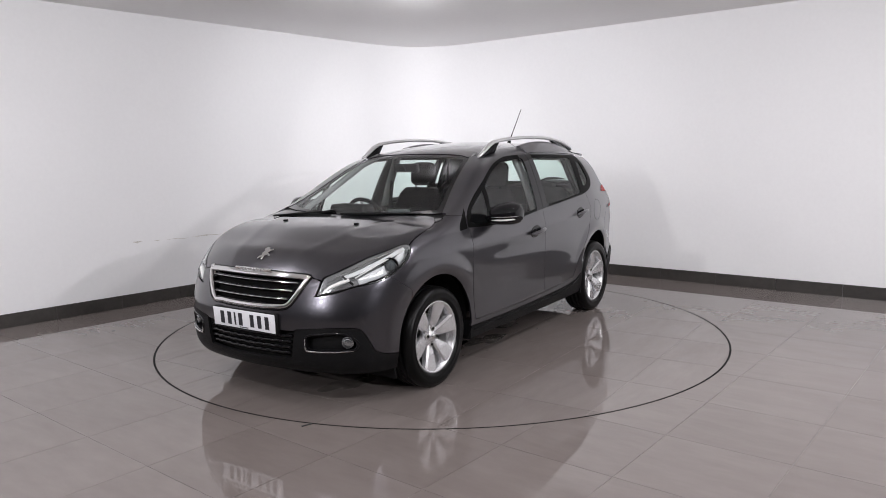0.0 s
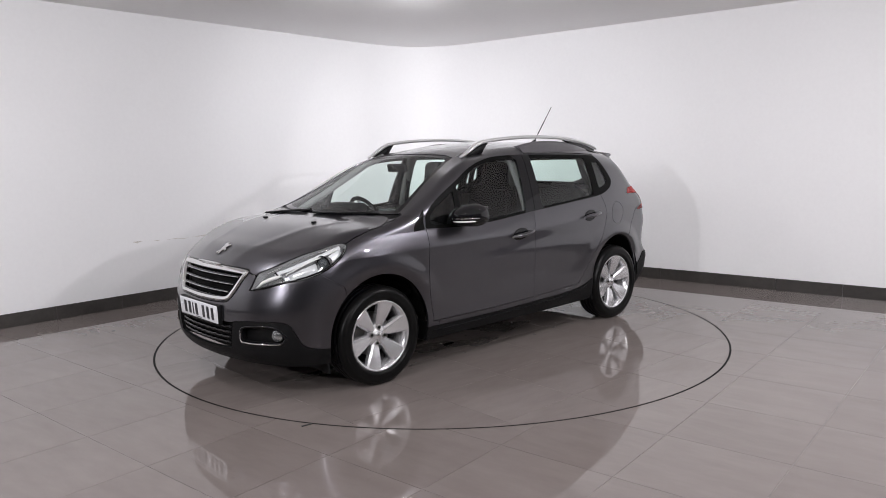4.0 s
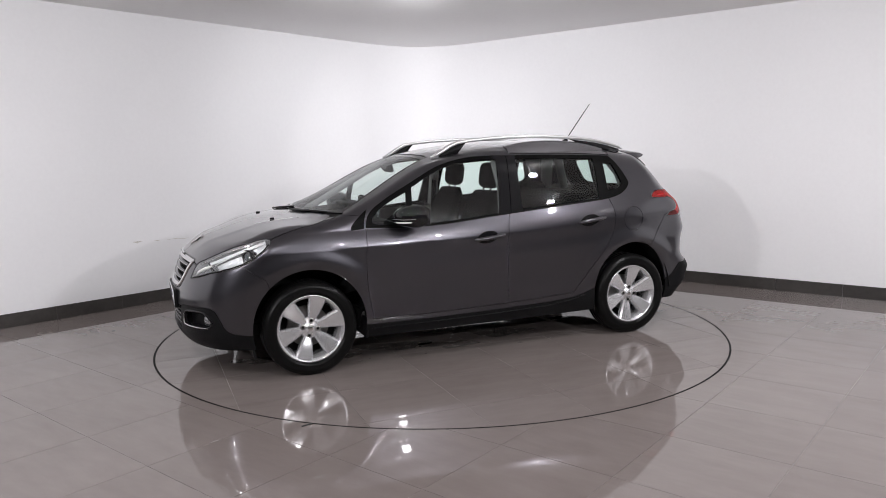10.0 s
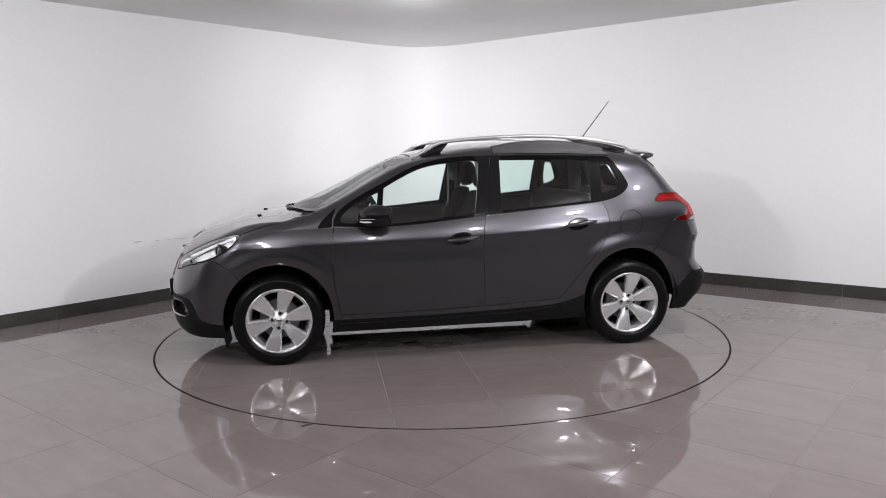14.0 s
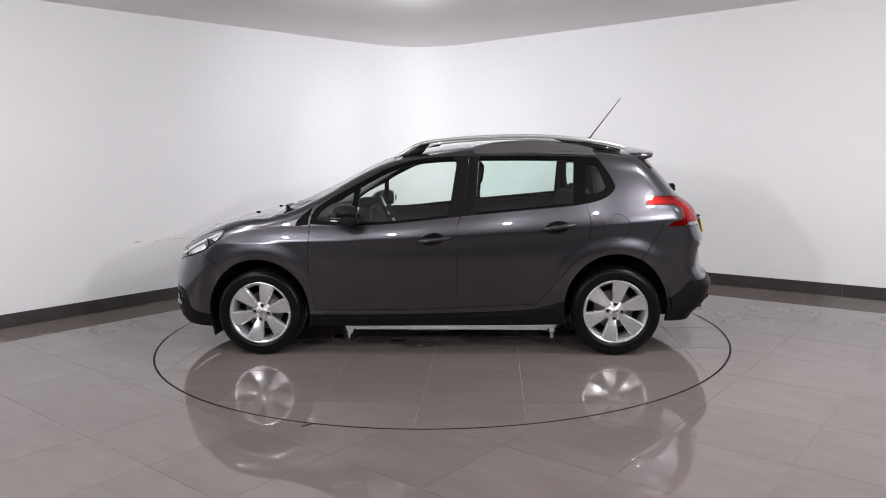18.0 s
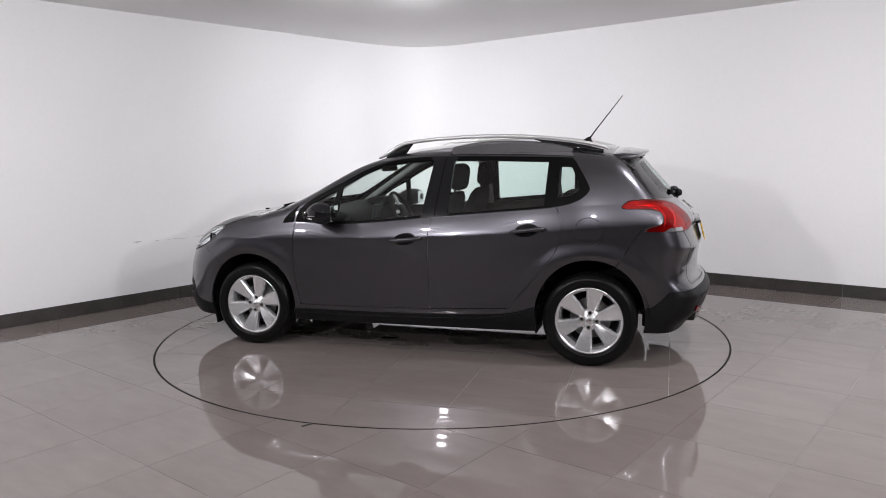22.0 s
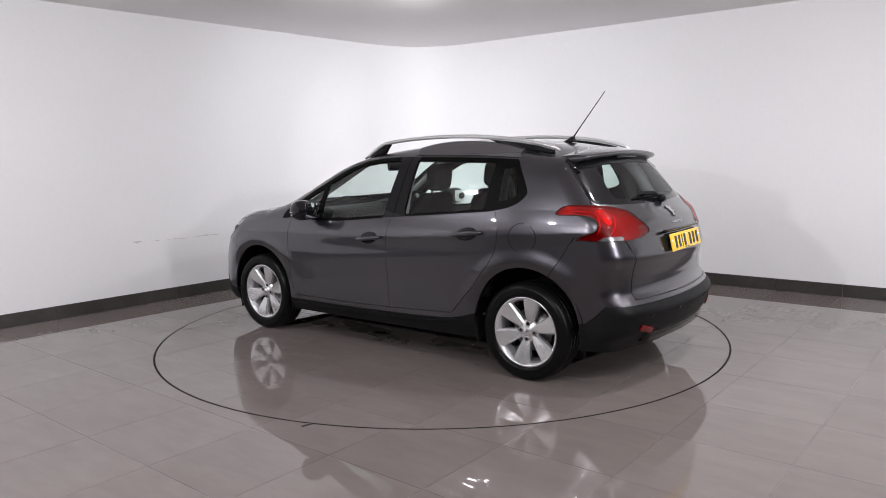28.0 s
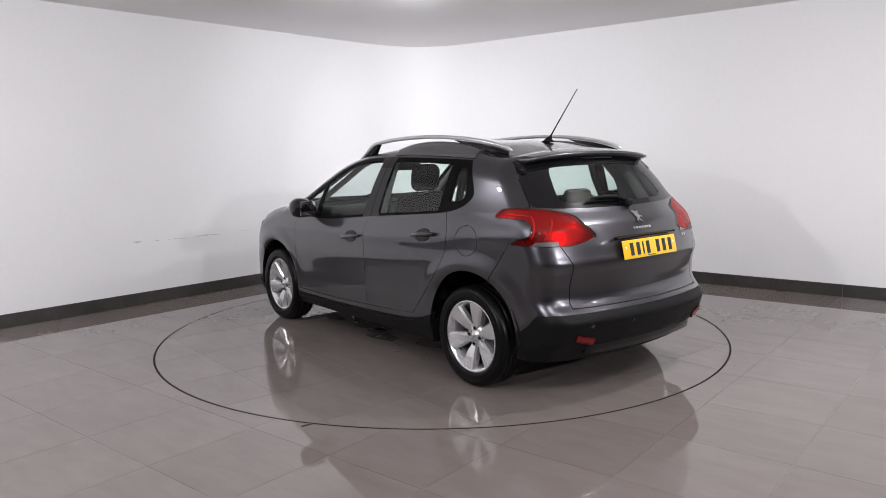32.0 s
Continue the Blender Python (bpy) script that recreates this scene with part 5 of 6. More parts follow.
# ---- number plates with bars in place of their writing ----
def number_plate(m, material, parent, label):
    base = part("number_plate", block(0.52, 0.111, 0.006, m, 0.002), material, parent, label)
    x = -0.205
    for w, h in ((0.05, 0.075), (0.05, 0.075), (0.02, 0.075), (0.05, 0.075), (0, 0), (0.05, 0.075), (0.05, 0.075), (0.05, 0.075)):
        if w:
            part("plate_bar", block(w * 0.62, h, 0.002, m @ pose(x + w / 2, 0, 0.004), 0.0), M_INK, base, "plain dark bar", smooth=False)
        x += (w + 0.012) if w else 0.035
    part("plate_bar", block(0.07, 0.005, 0.002, m @ pose(0.0, -0.047, 0.004)), M_INK, base, smooth=False)
    for sx in (-0.235, 0.235):
        part("plate_screw", block(0.012, 0.012, 0.006, m @ pose(sx, 0.012, 0.004), 0.003), M_PLATEWHITE, base)


number_plate(pose(2.078, 0, 0.492, 90, 0, 90) @ pose(0, 0, 0, 4, 0, 0), M_PLATEWHITE, car, "white front number plate with dark bars")
part("plate_backing", block(0.54, 0.125, 0.03, pose(2.062, 0, 0.490, 90, 0, 90), 0.008), M_BLACKPLASTIC, car)
number_plate(pose(-1.990, 0, 0.858, 90, 0, -90) @ pose(0, 0, 0, -13, 0, 0), M_PLATEYELLOW, tailgate, "yellow rear number plate with dark bars")
part("plate_recess", block(0.50, 0.10, 0.03, pose(-1.952, 0, 0.862, 90, 0, -90) @ pose(0, 0, 0, -12, 0, 0), 0.010), M_BLACKPLASTIC, tailgate)
# a gloss black strip stands in for the shadow line above the plate
part("plate_shade_strip", block(0.58, 0.018, 0.040, pose(-1.955, 0, 0.930, 90, 0, -90) @ pose(0, 0, 0, -12, 0, 0), 0.012), M_GLOSSBLACK, tailgate, "dark strip standing in for the shade over the plate")

# ---- tailgate details ----
p, nn = skin_at_rear(0.0, 1.035, 0.001)
emblem(Matrix.Translation(p) @ nn.to_track_quat("Z", "Y").to_matrix().to_4x4(), 0.095, tailgate)
for k in range(7):
    p, nn = skin_at_rear(0.075 - 0.025 * k, 0.972, 0.002)
    part("script_bar", block(0.016, 0.014, 0.004, Matrix.Translation(p) @ nn.to_track_quat("Z", "Y").to_matrix().to_4x4(), 0.001), M_CHROME, tailgate, "small chrome bar")
for k, z in ((0, 0.925), (1, 0.925), (2, 0.925), (3, 0.925), (0, 0.890), (1, 0.890)):
    p, nn = skin_at_rear(-0.44 - 0.03 * k, z, 0.002)
    part("script_bar", block(0.020, 0.018, 0.004, Matrix.Translation(p) @ nn.to_track_quat("Z", "Y").to_matrix().to_4x4(), 0.001), M_CHROME, tailgate, "small chrome bar")
# spoiler over the rear window
secs = []
for i in range(29):
    y = -0.565 + 1.13 * i / 28
    k = (abs(y) / 0.565) ** 6
    x0 = -1.390
    z0 = skin_at_top(x0, y, 0)[0].z + 0.002
    back_x = -1.612 + 0.10 * y * y + 0.03 * k
    z1 = 1.430 - 0.085 * y * y - 0.006 * k
    secs.append([(x0 + 0.03, y, z0 - 0.004), (x0 - 0.08, y, z0 + (z1 - z0) * 0.35 + 0.004), (back_x + 0.02, y, z1 + 0.003), (back_x, y, z1 - 0.003), (back_x + 0.004, y, z1 - 0.018), (back_x + 0.05, y, z1 - 0.034), (x0 - 0.06, y, z0 - 0.055), (x0 + 0.03, y, z0 - 0.05)])
part("spoiler", loft(secs), M_PAINT, car, "dark grey roof spoiler")
secs = []
for i in range(29):
    y = -0.555 + 1.11 * i / 28
    k = (abs(y) / 0.565) ** 6
    z0 = skin_at_top(-1.390, y, 0)[0].z + 0.002
    back_x = -1.612 + 0.10 * y * y + 0.03 * k
    z1 = 1.430 - 0.085 * y * y - 0.006 * k
    secs.append([(back_x + 0.006, y, z1 - 0.0165), (back_x + 0.05, y, z1 - 0.037), (-1.450, y, z0 - 0.060), (-1.372, y, z0 - 0.055), (-1.372, y, z0 - 0.03), (back_x + 0.03, y, z1 - 0.012)])
part("spoiler_underside", loft(secs), M_GLOSSBLACK, car, "gloss black underside of the spoiler")
part("stop_lamp", block(0.010, 0.30, 0.016, pose(-1.575, 0, 1.391, 0, 30, 0), 0.004), M_GLOSSBLACK, car, "narrow dark unlit stop lamp")
for s in (1, -1):
    secs = []
    for z, x in ((1.425, -1.43), (1.36, -1.475), (1.30, -1.52)):
        p, nn = skin_at_rear(0.585 + (1.425 - z) * 0.25, z, 0.006)
        secs.append([(p.x + 0.05, s * (p.y + 0.012), p.z), (p.x - 0.002, s * (p.y + 0.004), p.z), (p.x - 0.006, s * (p.y - 0.05), p.z), (p.x + 0.04, s * (p.y - 0.05), p.z)])
    part("spoiler_end", loft(secs), M_GLOSSBLACK, car, "gloss black spoiler end")
# rear wiper
p0 = skin_at_rear(0.0, 1.105, 0.018)[0]
pts = [skin_at_rear(y, z, 0.022)[0] for y, z in ((0.0, 1.110), (0.08, 1.140), (0.18, 1.146), (0.29, 1.138))]
wiper = part("rear_wiper", tube(pts, [0.016, 0.022, 0.020, 0.006], 8, 0.7), M_BLACKPLASTIC, tailgate, "black rear wiper")
part("wiper_blade", tube([skin_at_rear(y, z, 0.008)[0] for y, z in ((0.04, 1.125), (0.18, 1.132), (0.33, 1.128))], 0.006, 6), M_RUBBER, wiper)
part("wiper_boss", block(0.05, 0.06, 0.05, pose(p0.x, 0, p0.z), 0.018), M_BLACKPLASTIC, wiper)
# bumper ledge, reflectors and parking sensors
for s in (1, -1):
    p, nn = skin_at_rear(0.55 * s, 0.375, 0.008)
    m = Matrix.Translation(p) @ nn.to_track_quat("Z", "Y").to_matrix().to_4x4() @ pose(0, 0, 0, 0, 0, -16 * s)
    part("rear_reflector", block(0.13, 0.042, 0.010, m, 0.010), M_REDDARK, car, "red bumper reflector")
    for y in (0.22, 0.52):
        p, nn = skin_at_rear(y * s, 0.455, 0.004)
        bm = lathe([(0.0, 0.003), (0.010, 0.002), (0.012, 0.0)], 16)
        bmesh.ops.transform(bm, matrix=Matrix.Translation(p) @ nn.to_track_quat("Y", "Z").to_matrix().to_4x4(), verts=bm.verts)
        part("parking_sensor", bm, M_GLOSSBLACK, car)
secs = []
for i in range(31):
    y = -0.50 + 1.0 * i / 30
    p, nn = skin_at_rear(y, 0.33, 0.002)
    secs.append([p + Vector((-0.004, 0, 0.02)), p + Vector((-0.008, 0, 0.0)), p + Vector((0.0, 0, -0.05)), p + Vector((0.05, 0, -0.05)), p + Vector((0.05, 0, 0.02))])
part("bumper_valance", loft(secs), M_GLOSSBLACK, car, "dark lower bumper strip")

# ---- roof rails and aerial ----
for s in (1, -1):
    def rail_pt(x, z, dy=0.0):
        y = 0.545 + 0.02 * rise(0.3, -0.3, x) - 0.03 * rise(-0.9, -1.35, x) + dy
        return (x, s * y, z)
    top = [(0.300, 1.402), (0.255, 1.422), (0.205, 1.450), (0.150, 1.483), (0.090, 1.506), (0.0, 1.520), (-0.15, 1.533), (-0.35, 1.543), (-0.55, 1.546), (-0.75, 1.541), (-0.95, 1.526), (-1.12, 1.504), (-1.25, 1.479), (-1.33, 1.458), (-1.365, 1.440)]
    rail = part("roof_rail", tube([rail_pt(x, z) for x, z in top], [0.010, 0.016, 0.019, 0.020, 0.019, 0.018, 0.018, 0.018, 0.018, 0.018, 0.018, 0.018, 0.017, 0.014, 0.008], 14, 0.75), M_SATIN, car, "satin aluminium roof rail")
    secs = []
    for x, zt in ((0.235, 1.420), (0.19, 1.440), (0.14, 1.470), (0.10, 1.494), (0.05, 1.503), (0.035, 1.505)):
        zb = skin_at_top(x, 0.545, 0)[0].z - 0.01
        low = zb if x > 0.09 else zb + (0.14 - x) * 0.62 if x > 0.04 else zt - 0.006
        low = min(low, zt - 0.004)
        secs.append([rail_pt(x, low, -0.014), rail_pt(x, low, 0.014), rail_pt(x, zt, 0.012), rail_pt(x, zt, -0.012)])
    part("rail_foot", loft(secs), M_BLACKPLASTIC, rail, "black rail foot")
    secs = []
    for x, zt in ((-0.86, 1.529), (-0.98, 1.516), (-1.10, 1.501), (-1.22, 1.479), (-1.33, 1.450)):
        zb = skin_at_top(x, 0.55, 0)[0].z - 0.012
        low = zb if x < -1.05 else zt - 0.012 - (zt - 0.012 - zb) * (-0.86 - x) / 0.24
        secs.append([rail_pt(x, low, -0.008), rail_pt(x, low, 0.006), rail_pt(x, zt - 0.010, 0.005), rail_pt(x, zt - 0.010, -0.007)])
    part("rail_foot", loft(secs), M_GLOSSBLACK, rail, "gloss black rear rail foot")
zb = skin_at_top(-1.155, 0.0, 0)[0].z
aerial = part("aerial_base", loft([[(-1.085, 0, zb), (-1.10, 0.012, zb), (-1.16, 0.030, zb), (-1.20, 0.028, zb), (-1.20, -0.028, zb), (-1.16, -0.030, zb), (-1.10, -0.012, zb)],
                                    [(-1.13, 0, zb + 0.018), (-1.135, 0.007, zb + 0.018), (-1.165, 0.014, zb + 0.022), (-1.19, 0.012, zb + 0.022), (-1.19, -0.012, zb + 0.022), (-1.165, -0.014, zb + 0.022), (-1.135, -0.007, zb + 0.018)],
                                    [(-1.165, 0, zb + 0.040), (-1.167, 0.004, zb + 0.040), (-1.18, 0.007, zb + 0.040), (-1.19, 0.006, zb + 0.040), (-1.19, -0.006, zb + 0.040), (-1.18, -0.007, zb + 0.040), (-1.167, -0.004, zb + 0.040)]]), M_BLACKPLASTIC, car, "black aerial foot")
part("aerial_rod", tube([(-1.178, 0, zb + 0.030), (-1.225, 0, 1.585), (-1.415, 0, 1.828)], [0.006, 0.0042, 0.0028], 8), M_BLACKPLASTIC, aerial, "thin black roof aerial")

# ---- front wipers ----
for pts in ([(1.235, -0.60), (1.215, -0.42), (1.195, -0.10)], [(1.215, 0.02), (1.185, 0.28), (1.105, 0.56)]):
    q = [skin_at_top(x, y, 0.010)[0] for x, y in pts]
    arm = part("wiper_arm", tube(q, [0.013, 0.010, 0.006], 8, 0.6), M_BLACKPLASTIC, car, "black windscreen wiper")
    b = [skin_at_top(x - 0.022, y + 0.03, 0.004)[0] for x, y in pts]
    part("wiper_blade", tube(b, 0.007, 6), M_RUBBER, arm)

# ---- door mirrors, handles ----
for s in (1, -1):
    secs = []
    for y, dx, dz, cx, cz in ((0.815, 0.050, 0.030, 0.616, 1.000), (0.840, 0.090, 0.054, 0.610, 1.008), (0.88, 0.116, 0.072, 0.600, 1.016), (0.935, 0.124, 0.079, 0.588, 1.022), (0.985, 0.116, 0.077, 0.576, 1.024), (1.018, 0.088, 0.062, 0.566, 1.022), (1.034, 0.046, 0.036, 0.560, 1.018)):
        ring = []
        for k in range(24):
            a = 2 * math.pi * k / 24
            c, sn = math.cos(a), math.sin(a)
            px = cx + dx * (abs(c) ** 1.0) * (1 if c > 0 else -0.85) * (1.0 if c > 0 else 0.9)
            pz = cz + dz * (abs(sn) ** 0.9) * (1 if sn > 0 else -0.95)
            ring.append((px, s * y, pz))
        secs.append(ring)
    mirror = part("door_mirror", loft(secs), M_GLOSSBLACK, car, "gloss black door mirror with a clear indicator strip")
    line = [(0.598, s * 1.026, 0.993), (0.644, s * 1.012, 0.992), (0.676, s * 0.982, 0.990), (0.698, s * 0.93, 0.988), (0.702, s * 0.885, 0.987)]
    part("indicator_strip", tube(line, [0.004, 0.007, 0.008, 0.007, 0.004], 8, 1.2), M_LENSWHITE, mirror, "clear indicator strip")
    line = [(0.606, s * 1.032, 1.010), (0.654, s * 1.017, 1.009), (0.688, s * 0.985, 1.008), (0.710, s * 0.93, 1.006), (0.714, s * 0.885, 1.004)]
    part("chrome_line", tube(line, 0.0028, 6), M_CHROME, mirror)
    part("mirror_foot", loft([[(0.62, s * 0.79, 0.965), (0.53, s * 0.80, 0.965), (0.53, s * 0.80, 0.992), (0.62, s * 0.79, 0.992)], [(0.63, s * 0.86, 0.962), (0.55, s * 0.87, 0.962), (0.55, s * 0.87, 0.992), (0.63, s * 0.86, 0.992)], [(0.63, s * 0.90, 0.965), (0.55, s * 0.90, 0.965), (0.55, s * 0.90, 1.0), (0.63, s * 0.90, 1.0)]]), M_BLACKPLASTIC, mirror)
    part("mirror_glass", block(0.004, 0.135, 0.110, pose(0.500, s * 0.935, 1.024, 0, 0, 4 * s), 0.0015), M_MIRROR, mirror, "door mirror glass")
    for x0, z0, x1, z1 in ((0.108, 0.828, -0.123, 0.853), (-0.752, 0.900, -0.984, 0.926)):
        mid = ((x0 + x1) / 2 + 0.01, (z0 + z1) / 2)
        slope = math.degrees(math.atan2(z1 - z0, x0 - x1))
        p, nn = skin_at_side(*mid, 0.0)
        m = Matrix.Translation((p.x, s * p.y, p.z)) @ Vector((nn.x, s * nn.y, nn.z)).to_track_quat("Z", "Y").to_matrix().to_4x4()
        # a dark shallow cup and a bar before it
        secs = []
        for rr, h in ((1.0, 0.0012), (0.97, 0.0030), (0.90, 0.0032)):
            secs.append([Vector((p.x + 0.082 * rr * math.cos(a), 0, p.z + 0.043 * rr * math.sin(a) + 0.082 * rr * math.cos(a) * -0.11)) for a in [2 * math.pi * k / 32 for k in range(32)]])
        ring = []
        for sec, h in zip(secs, (0.0008, 0.0030, 0.0032)):
            r2 = []
            for q in sec:
                pp, gg = skin_at_side(q.x, q.z, h)
                r2.append((pp.x, s * pp.y, pp.z))
            ring.append(r2)
        cup = part("handle_cup", loft(ring), M_GLOSSBLACK, car, "dark oval cup behind the door handle")
        bar = []
        for k in range(9):
            u = k / 8
            x, z = x0 + (x1 - x0) * u, z0 + (z1 - z0) * u
            pp, gg = skin_at_side(x, z, 0.006 + 0.030 * math.sin(math.pi * min(max(u, 0.04), 0.96)) ** 0.5)
            bar.append((pp.x, s * pp.y, pp.z))
        part("door_handle", tube(bar, [0.008, 0.014, 0.0165, 0.0165, 0.016, 0.016, 0.016, 0.0155, 0.011], 12, 0.95), M_PAINT, car, "dark grey pull door handle")

# ---- cabin ----
def build_seat():
    bm = bmesh.new()
    secs = []
    for t, w, d in ((0.0, 0.22, 0.055), (0.1, 0.245, 0.075), (0.4, 0.245, 0.075), (0.7, 0.235, 0.065), (0.92, 0.205, 0.055), (1.0, 0.16, 0.035)):
        z = 0.02 + 0.60 * t
        x = -0.20 * t
        secs.append([(x + d * c, w * sn * (1.0 if c < 0 else 0.98), z) for c, sn in [(math.copysign(abs(math.cos(a)) ** 0.6, math.cos(a)), math.copysign(abs(math.sin(a)) ** 0.6, math.sin(a))) for a in [2 * math.pi * k / 24 for k in range(24)]]])
    seat = part("seat_back", loft(secs), M_CLOTH, car, "dark cloth seat")
    part("seat_cushion", block(0.52, 0.48, 0.16, pose(0.25, 0, 0.0, 0, -6, 0), 0.06, 4), M_CLOTH, seat)
    part("head_restraint", block(0.11, 0.235, 0.20, pose(-0.235, 0, 0.735, 0, -8, 0), 0.054, 5), M_CLOTH, seat, "dark cloth head restraint")
    for y in (0.06, -0.06):
        part("restraint_rod", tube([(-0.20, y, 0.60), (-0.235, y, 0.70)], 0.008, 8), M_INTERIOR, seat)
    part("seat_base", block(0.42, 0.40, 0.18, pose(0.24, 0, -0.14), 0.02), M_INTERIOR, seat)
    return seat


seat = build_seat()
seat.matrix_basis = pose(-0.03, 0.36, 0.52)
copy_thing(seat, pose(-0.05, -0.36, 0.52))
bench = part("rear_bench", block(0.48, 1.28, 0.18, pose(-0.66, 0, 0.60, 0, -6, 0), 0.06, 4), M_CLOTH, car, "dark cloth rear bench")
part("bench_back", block(0.16, 1.28, 0.52, pose(-0.98, 0, 0.86, 0, -17, 0), 0.06, 4), M_CLOTH, bench)
for y in (0.38, -0.38, 0.0):
    part("head_restraint", block(0.09, 0.25, 0.15 if y else 0.10, pose(-1.09, y, 1.085 if y else 1.06, 0, -12, 0), 0.04, 4), M_CLOTH, bench, "dark cloth head restraint")
    part("restraint_rod", tube([(-1.06, y, 1.02), (-1.085, y, 1.09)], 0.007, 8), M_INTERIOR, bench)
part("load_cover", block(0.62, 1.14, 0.02, pose(-1.40, 0, 1.02), 0.005), M_INTERIOR, car, "dark load space cover")
part("load_floor", block(0.74, 0.96, 0.04, pose(-1.44, 0, 0.62), 0.01), M_INTERIOR, car)
part("cabin_floor", block(1.75, 1.36, 0.05, pose(0.02, 0, 0.37), 0.01), M_INTERIOR, car)
secs = []
for y in [-0.70 + 0.1 * k for k in range(15)]:
    h = 0.0 + 0.055 * math.exp(-((y + 0.36) / 0.16) ** 2) - 0.10 * max(abs(y) - 0.55, 0)
    xf = 1.10 - 0.30 * y * y
    secs.append([(xf, y, 0.985), (0.90, y, 1.0 + h * 0.5), (0.70, y, 0.992 + h), (0.58, y, 0.955 + h), (0.56, y, 0.85), (0.62, y, 0.60), (1.0, y, 0.50), (xf, y, 0.60)])
dash = part("dashboard", loft(secs), M_INTERIOR, car, "dark moulded dashboard")
part("display", block(0.015, 0.20, 0.12, pose(0.560, 0.0, 0.965, 0, -12, 0), 0.006), M_SCREEN, dash, "dark centre touch screen")
part("display_frame", block(0.020, 0.215, 0.010, pose(0.555, 0.0, 1.030, 0, -12, 0), 0.004), M_INTERIOR, dash)
part("centre_console", block(0.72, 0.20, 0.30, pose(0.30, 0, 0.53), 0.04), M_INTERIOR, car)
wheel_m = pose(0.475, -0.36, 0.935, 0, -62, 0)
bm = bmesh.new()
bmesh.ops.create_circle(bm, segments=8, radius=0.016, matrix=pose(0.175, 0, 0, 90))
ring_e = list(bm.edges)
r = bmesh.ops.spin(bm, geom=list(bm.verts) + ring_e, cent=(0, 0, 0), axis=(0, 0, 1), angle=2 * math.pi, steps=40, use_merge=True)
bmesh.ops.recalc_face_normals(bm, faces=bm.faces)
bmesh.ops.transform(bm, matrix=wheel_m, verts=bm.verts)
steer = part("steering_wheel", bm, M_INTERIOR, car, "dark leather steering wheel")
part("wheel_boss", block(0.12, 0.15, 0.05, wheel_m, 0.02), M_INTERIOR, steer)
for a in (0, 90, 180):
    part("wheel_spoke", block(0.13, 0.03, 0.018, wheel_m @ pose(0, 0, 0, 0, 0, a - 90 + 90) @ pose(0.10, 0, 0), 0.006), M_SATIN, steer)
part("instrument_hood", block(0.16, 0.34, 0.07, pose(0.66, -0.36, 1.025), 0.03), M_INTERIOR, dash)
im = part("inner_mirror", block(0.035, 0.24, 0.065, pose(0.44, 0.0, 1.325, 0, 12, -6), 0.014), M_INTERIOR, car, "dark inner mirror")
part("mirror_stem", tube([(0.50, 0, 1.345), (0.465, 0, 1.31)], 0.012, 8), M_INTERIOR, im)
for s in (1, -1):
    for x0, x1 in ((0.82, -0.12), (-0.22, -0.95)):
        secs = []
        for x in np.linspace(x0, x1, 8):
            b = float(BELT(x)) - 0.012
            secs.append([(x, s * 0.76, b), (x, s * 0.71, b), (x, s * 0.70, b - 0.18), (x, s * 0.66, b - 0.22), (x, s * 0.67, b - 0.55), (x, s * 0.76, b - 0.55)])
        part("door_lining", loft(secs), M_INTERIOR, car, "dark door lining")
    part("seat_belt", block(0.045, 0.006, 0.62, pose(-0.205, s * 0.655, 1.08, 8 * s, 0, 0), 0.001), M_INTERIOR, car)
# ---- marks on the wall and the floor ----
M_SCUFF = shader("brown_wall_scuff", (0.56, 0.53, 0.49), rough=0.8, grain=0.25, scale=60)
M_CHIP = shader("black_floor_chip", (0.02, 0.02, 0.02), rough=0.7, grain=0.2, scale=50)


def wall_mark(along, z, length, height, seed):
    """A thin ragged scuff on the left wall, a given way from the corner."""
    rnd = random.Random(seed)
    n = 14
    inward = Vector((-dl.y, dl.x)) * (1 if Vector((-dl.y, dl.x)).dot(-CORNER) > 0 else -1)
    bm = bmesh.new()
    lo, hi = [], []
    for i in range(n + 1):
        p = CORNER + dl * (along + length * i / n) + inward * 0.0012
        mid = z + 0.003 * math.sin(i * 0.5 + seed) + rnd.uniform(-0.001, 0.001)
        h = height * rnd.uniform(0.15, 0.5) * math.sin(math.pi * (i + 0.5) / (n + 1))
        lo.append(bm.verts.new((p.x, p.y, mid - h)))
        hi.append(bm.verts.new((p.x, p.y, mid + h)))
    for i in range(n):
        bm.faces.new((lo[i], lo[i + 1], hi[i + 1], hi[i]))
    return tagged(part("wall_scuff", bm, M_SCUFF, None, smooth=False), "faint brown scuff mark on the white wall", "scuff", group="wall scuffs")


for along, z, length, height, seed in ((4.02, 0.622, 0.10, 0.022, 1), (3.84, 0.616, 0.06, 0.010, 2), (3.52, 0.611, 0.26, 0.007, 3), (3.14, 0.614, 0.36, 0.012, 4), (2.75, 0.618, 0.20, 0.006, 5)):
    wall_mark(along, z, length, height, seed)
for x, y, sx, sy, a in ((-2.760, 0.108, 0.030, 0.022, 20), (-0.737, -2.127, 0.062, 0.014, 38)):
    bm = block(sx, sy, 0.004, None, 0.0018, 2)
    ob = part("floor_chip", bm, M_CHIP, None)
    ob.matrix_basis = pose(x, y, 0.002, 0, 0, a)
    tagged(ob, "small black chip on the tiled floor", "chip", group="floor chips")

# ---- the tiles of the floor and of the turntable ----
GRID = radians(-39.3)
lay_tiles(floor, GRID, (-0.03, 0.083), floor_cut)
TABLE_GRID, TABLE_PHASE = 0.0, (0.0, 0.0)
lay_tiles(turntable, TABLE_GRID, TABLE_PHASE, table_cut)
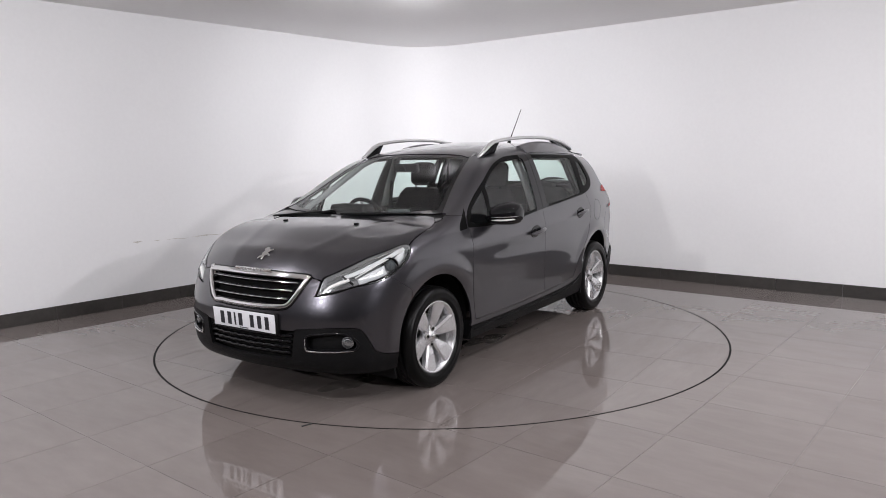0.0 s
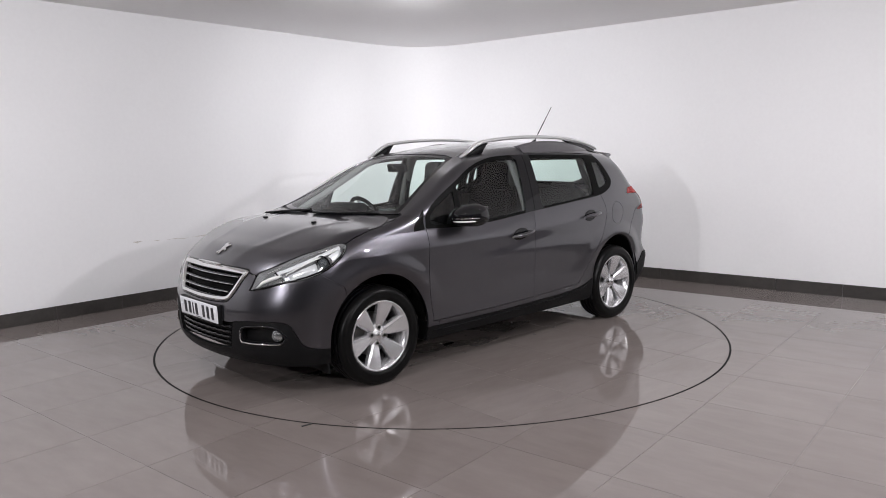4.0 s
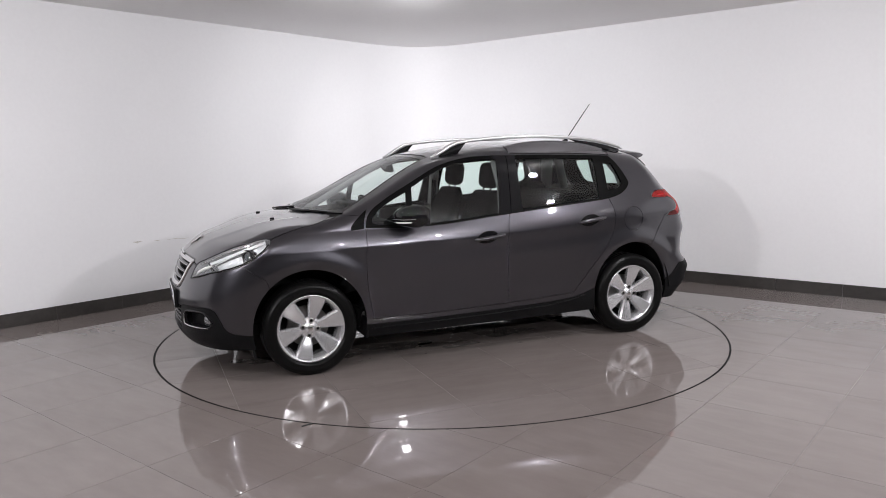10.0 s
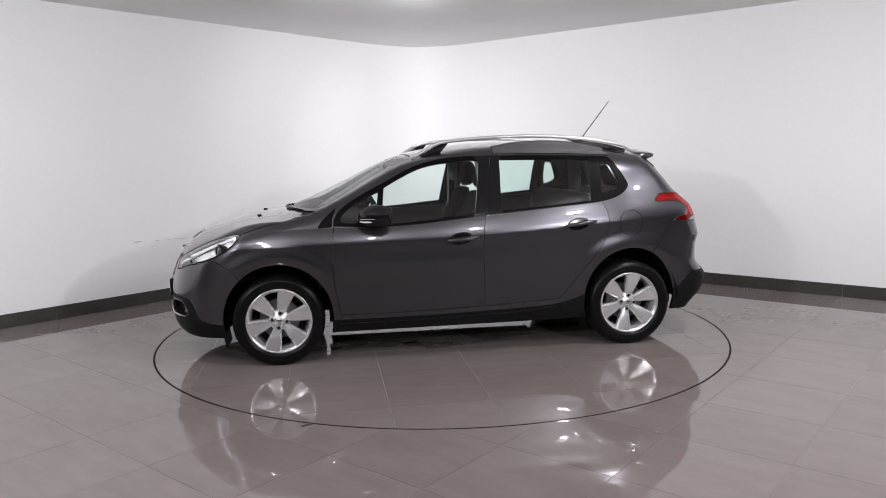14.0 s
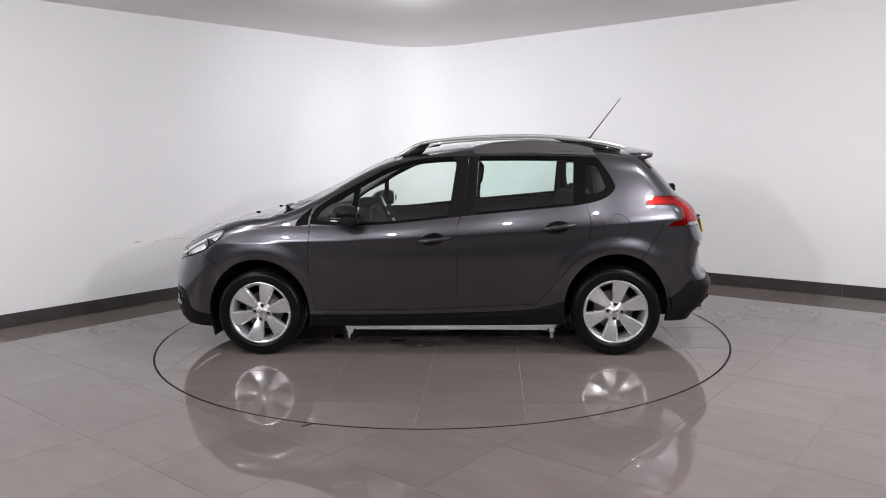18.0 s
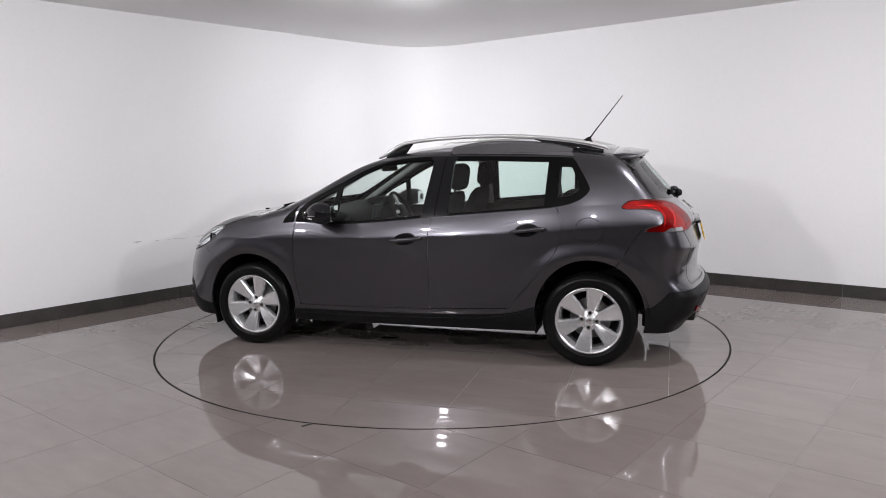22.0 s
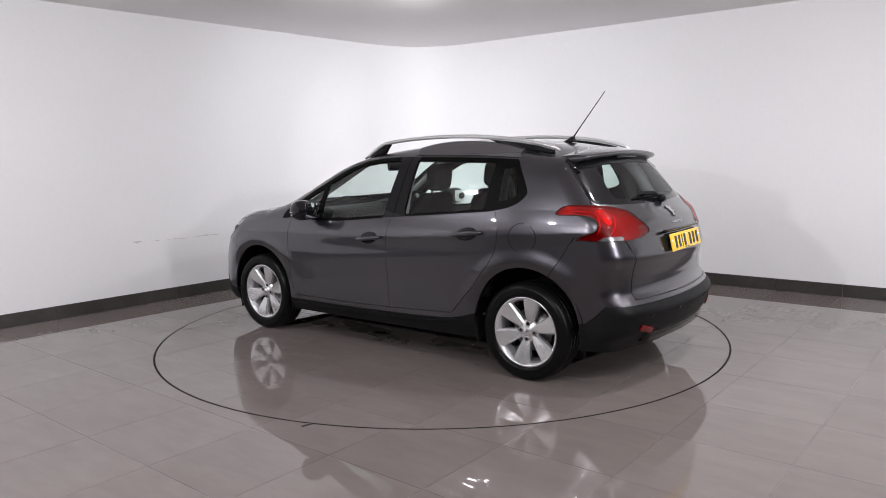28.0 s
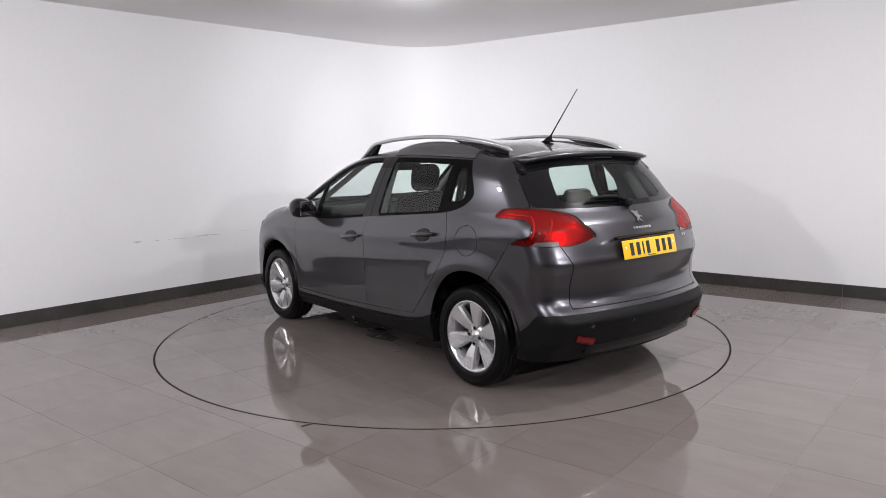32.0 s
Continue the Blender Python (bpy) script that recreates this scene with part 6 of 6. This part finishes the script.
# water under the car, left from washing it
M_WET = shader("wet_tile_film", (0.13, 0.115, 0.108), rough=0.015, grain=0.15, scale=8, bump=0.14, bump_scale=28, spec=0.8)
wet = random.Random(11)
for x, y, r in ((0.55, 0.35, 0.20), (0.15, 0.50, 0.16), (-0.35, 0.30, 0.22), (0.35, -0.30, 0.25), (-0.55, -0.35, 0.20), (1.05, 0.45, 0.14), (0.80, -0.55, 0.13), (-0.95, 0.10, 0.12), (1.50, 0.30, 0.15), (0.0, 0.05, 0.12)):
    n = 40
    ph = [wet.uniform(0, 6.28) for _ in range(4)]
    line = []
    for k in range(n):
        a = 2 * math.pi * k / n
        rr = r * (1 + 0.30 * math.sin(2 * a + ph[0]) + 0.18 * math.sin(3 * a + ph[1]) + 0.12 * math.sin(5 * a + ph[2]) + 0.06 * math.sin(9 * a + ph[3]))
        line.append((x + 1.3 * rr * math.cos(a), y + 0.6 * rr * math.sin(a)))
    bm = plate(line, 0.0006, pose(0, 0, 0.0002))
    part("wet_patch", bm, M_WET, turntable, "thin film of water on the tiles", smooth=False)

# scattered water drops on the turntable under the car
bm = bmesh.new()
for k in range(170):
    x, y = wet.uniform(-1.1, 1.3), wet.choice((-1, 1)) * wet.uniform(0.15, 0.72)
    r, n = wet.uniform(0.003, 0.013), 8
    sx = wet.uniform(1.0, 2.2)
    top = bm.verts.new((x, y, 0.0006 + 0.22 * r))
    mid = [bm.verts.new((x + 0.65 * sx * r * math.cos(6.2832 * i / n), y + 0.65 * r * math.sin(6.2832 * i / n), 0.0005 + 0.15 * r)) for i in range(n)]
    low = [bm.verts.new((x + sx * r * math.cos(6.2832 * i / n), y + r * math.sin(6.2832 * i / n), 0.0004)) for i in range(n)]
    for i in range(n):
        j = (i + 1) % n
        bm.faces.new((top, mid[i], mid[j]))
        bm.faces.new((mid[i], low[i], low[j], mid[j]))
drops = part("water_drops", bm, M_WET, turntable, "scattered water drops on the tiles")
drops["kind"] = "stuff"

# ---- motion ----
def motions():
    rows_car, rows_table = [], []
    for i in range(33):
        t = float(i)
        turn = pose(0, 0, 0, 0, 0, heading(t))
        rows_car.append((t, turn @ pose(-TURN_CENTRE[0], -TURN_CENTRE[1], 0)))
        rows_table.append((t, pose(0, 0, 0, 0, 0, heading(t))))
    walk(car, rows_car)
    walk(turntable, rows_table)


motions()
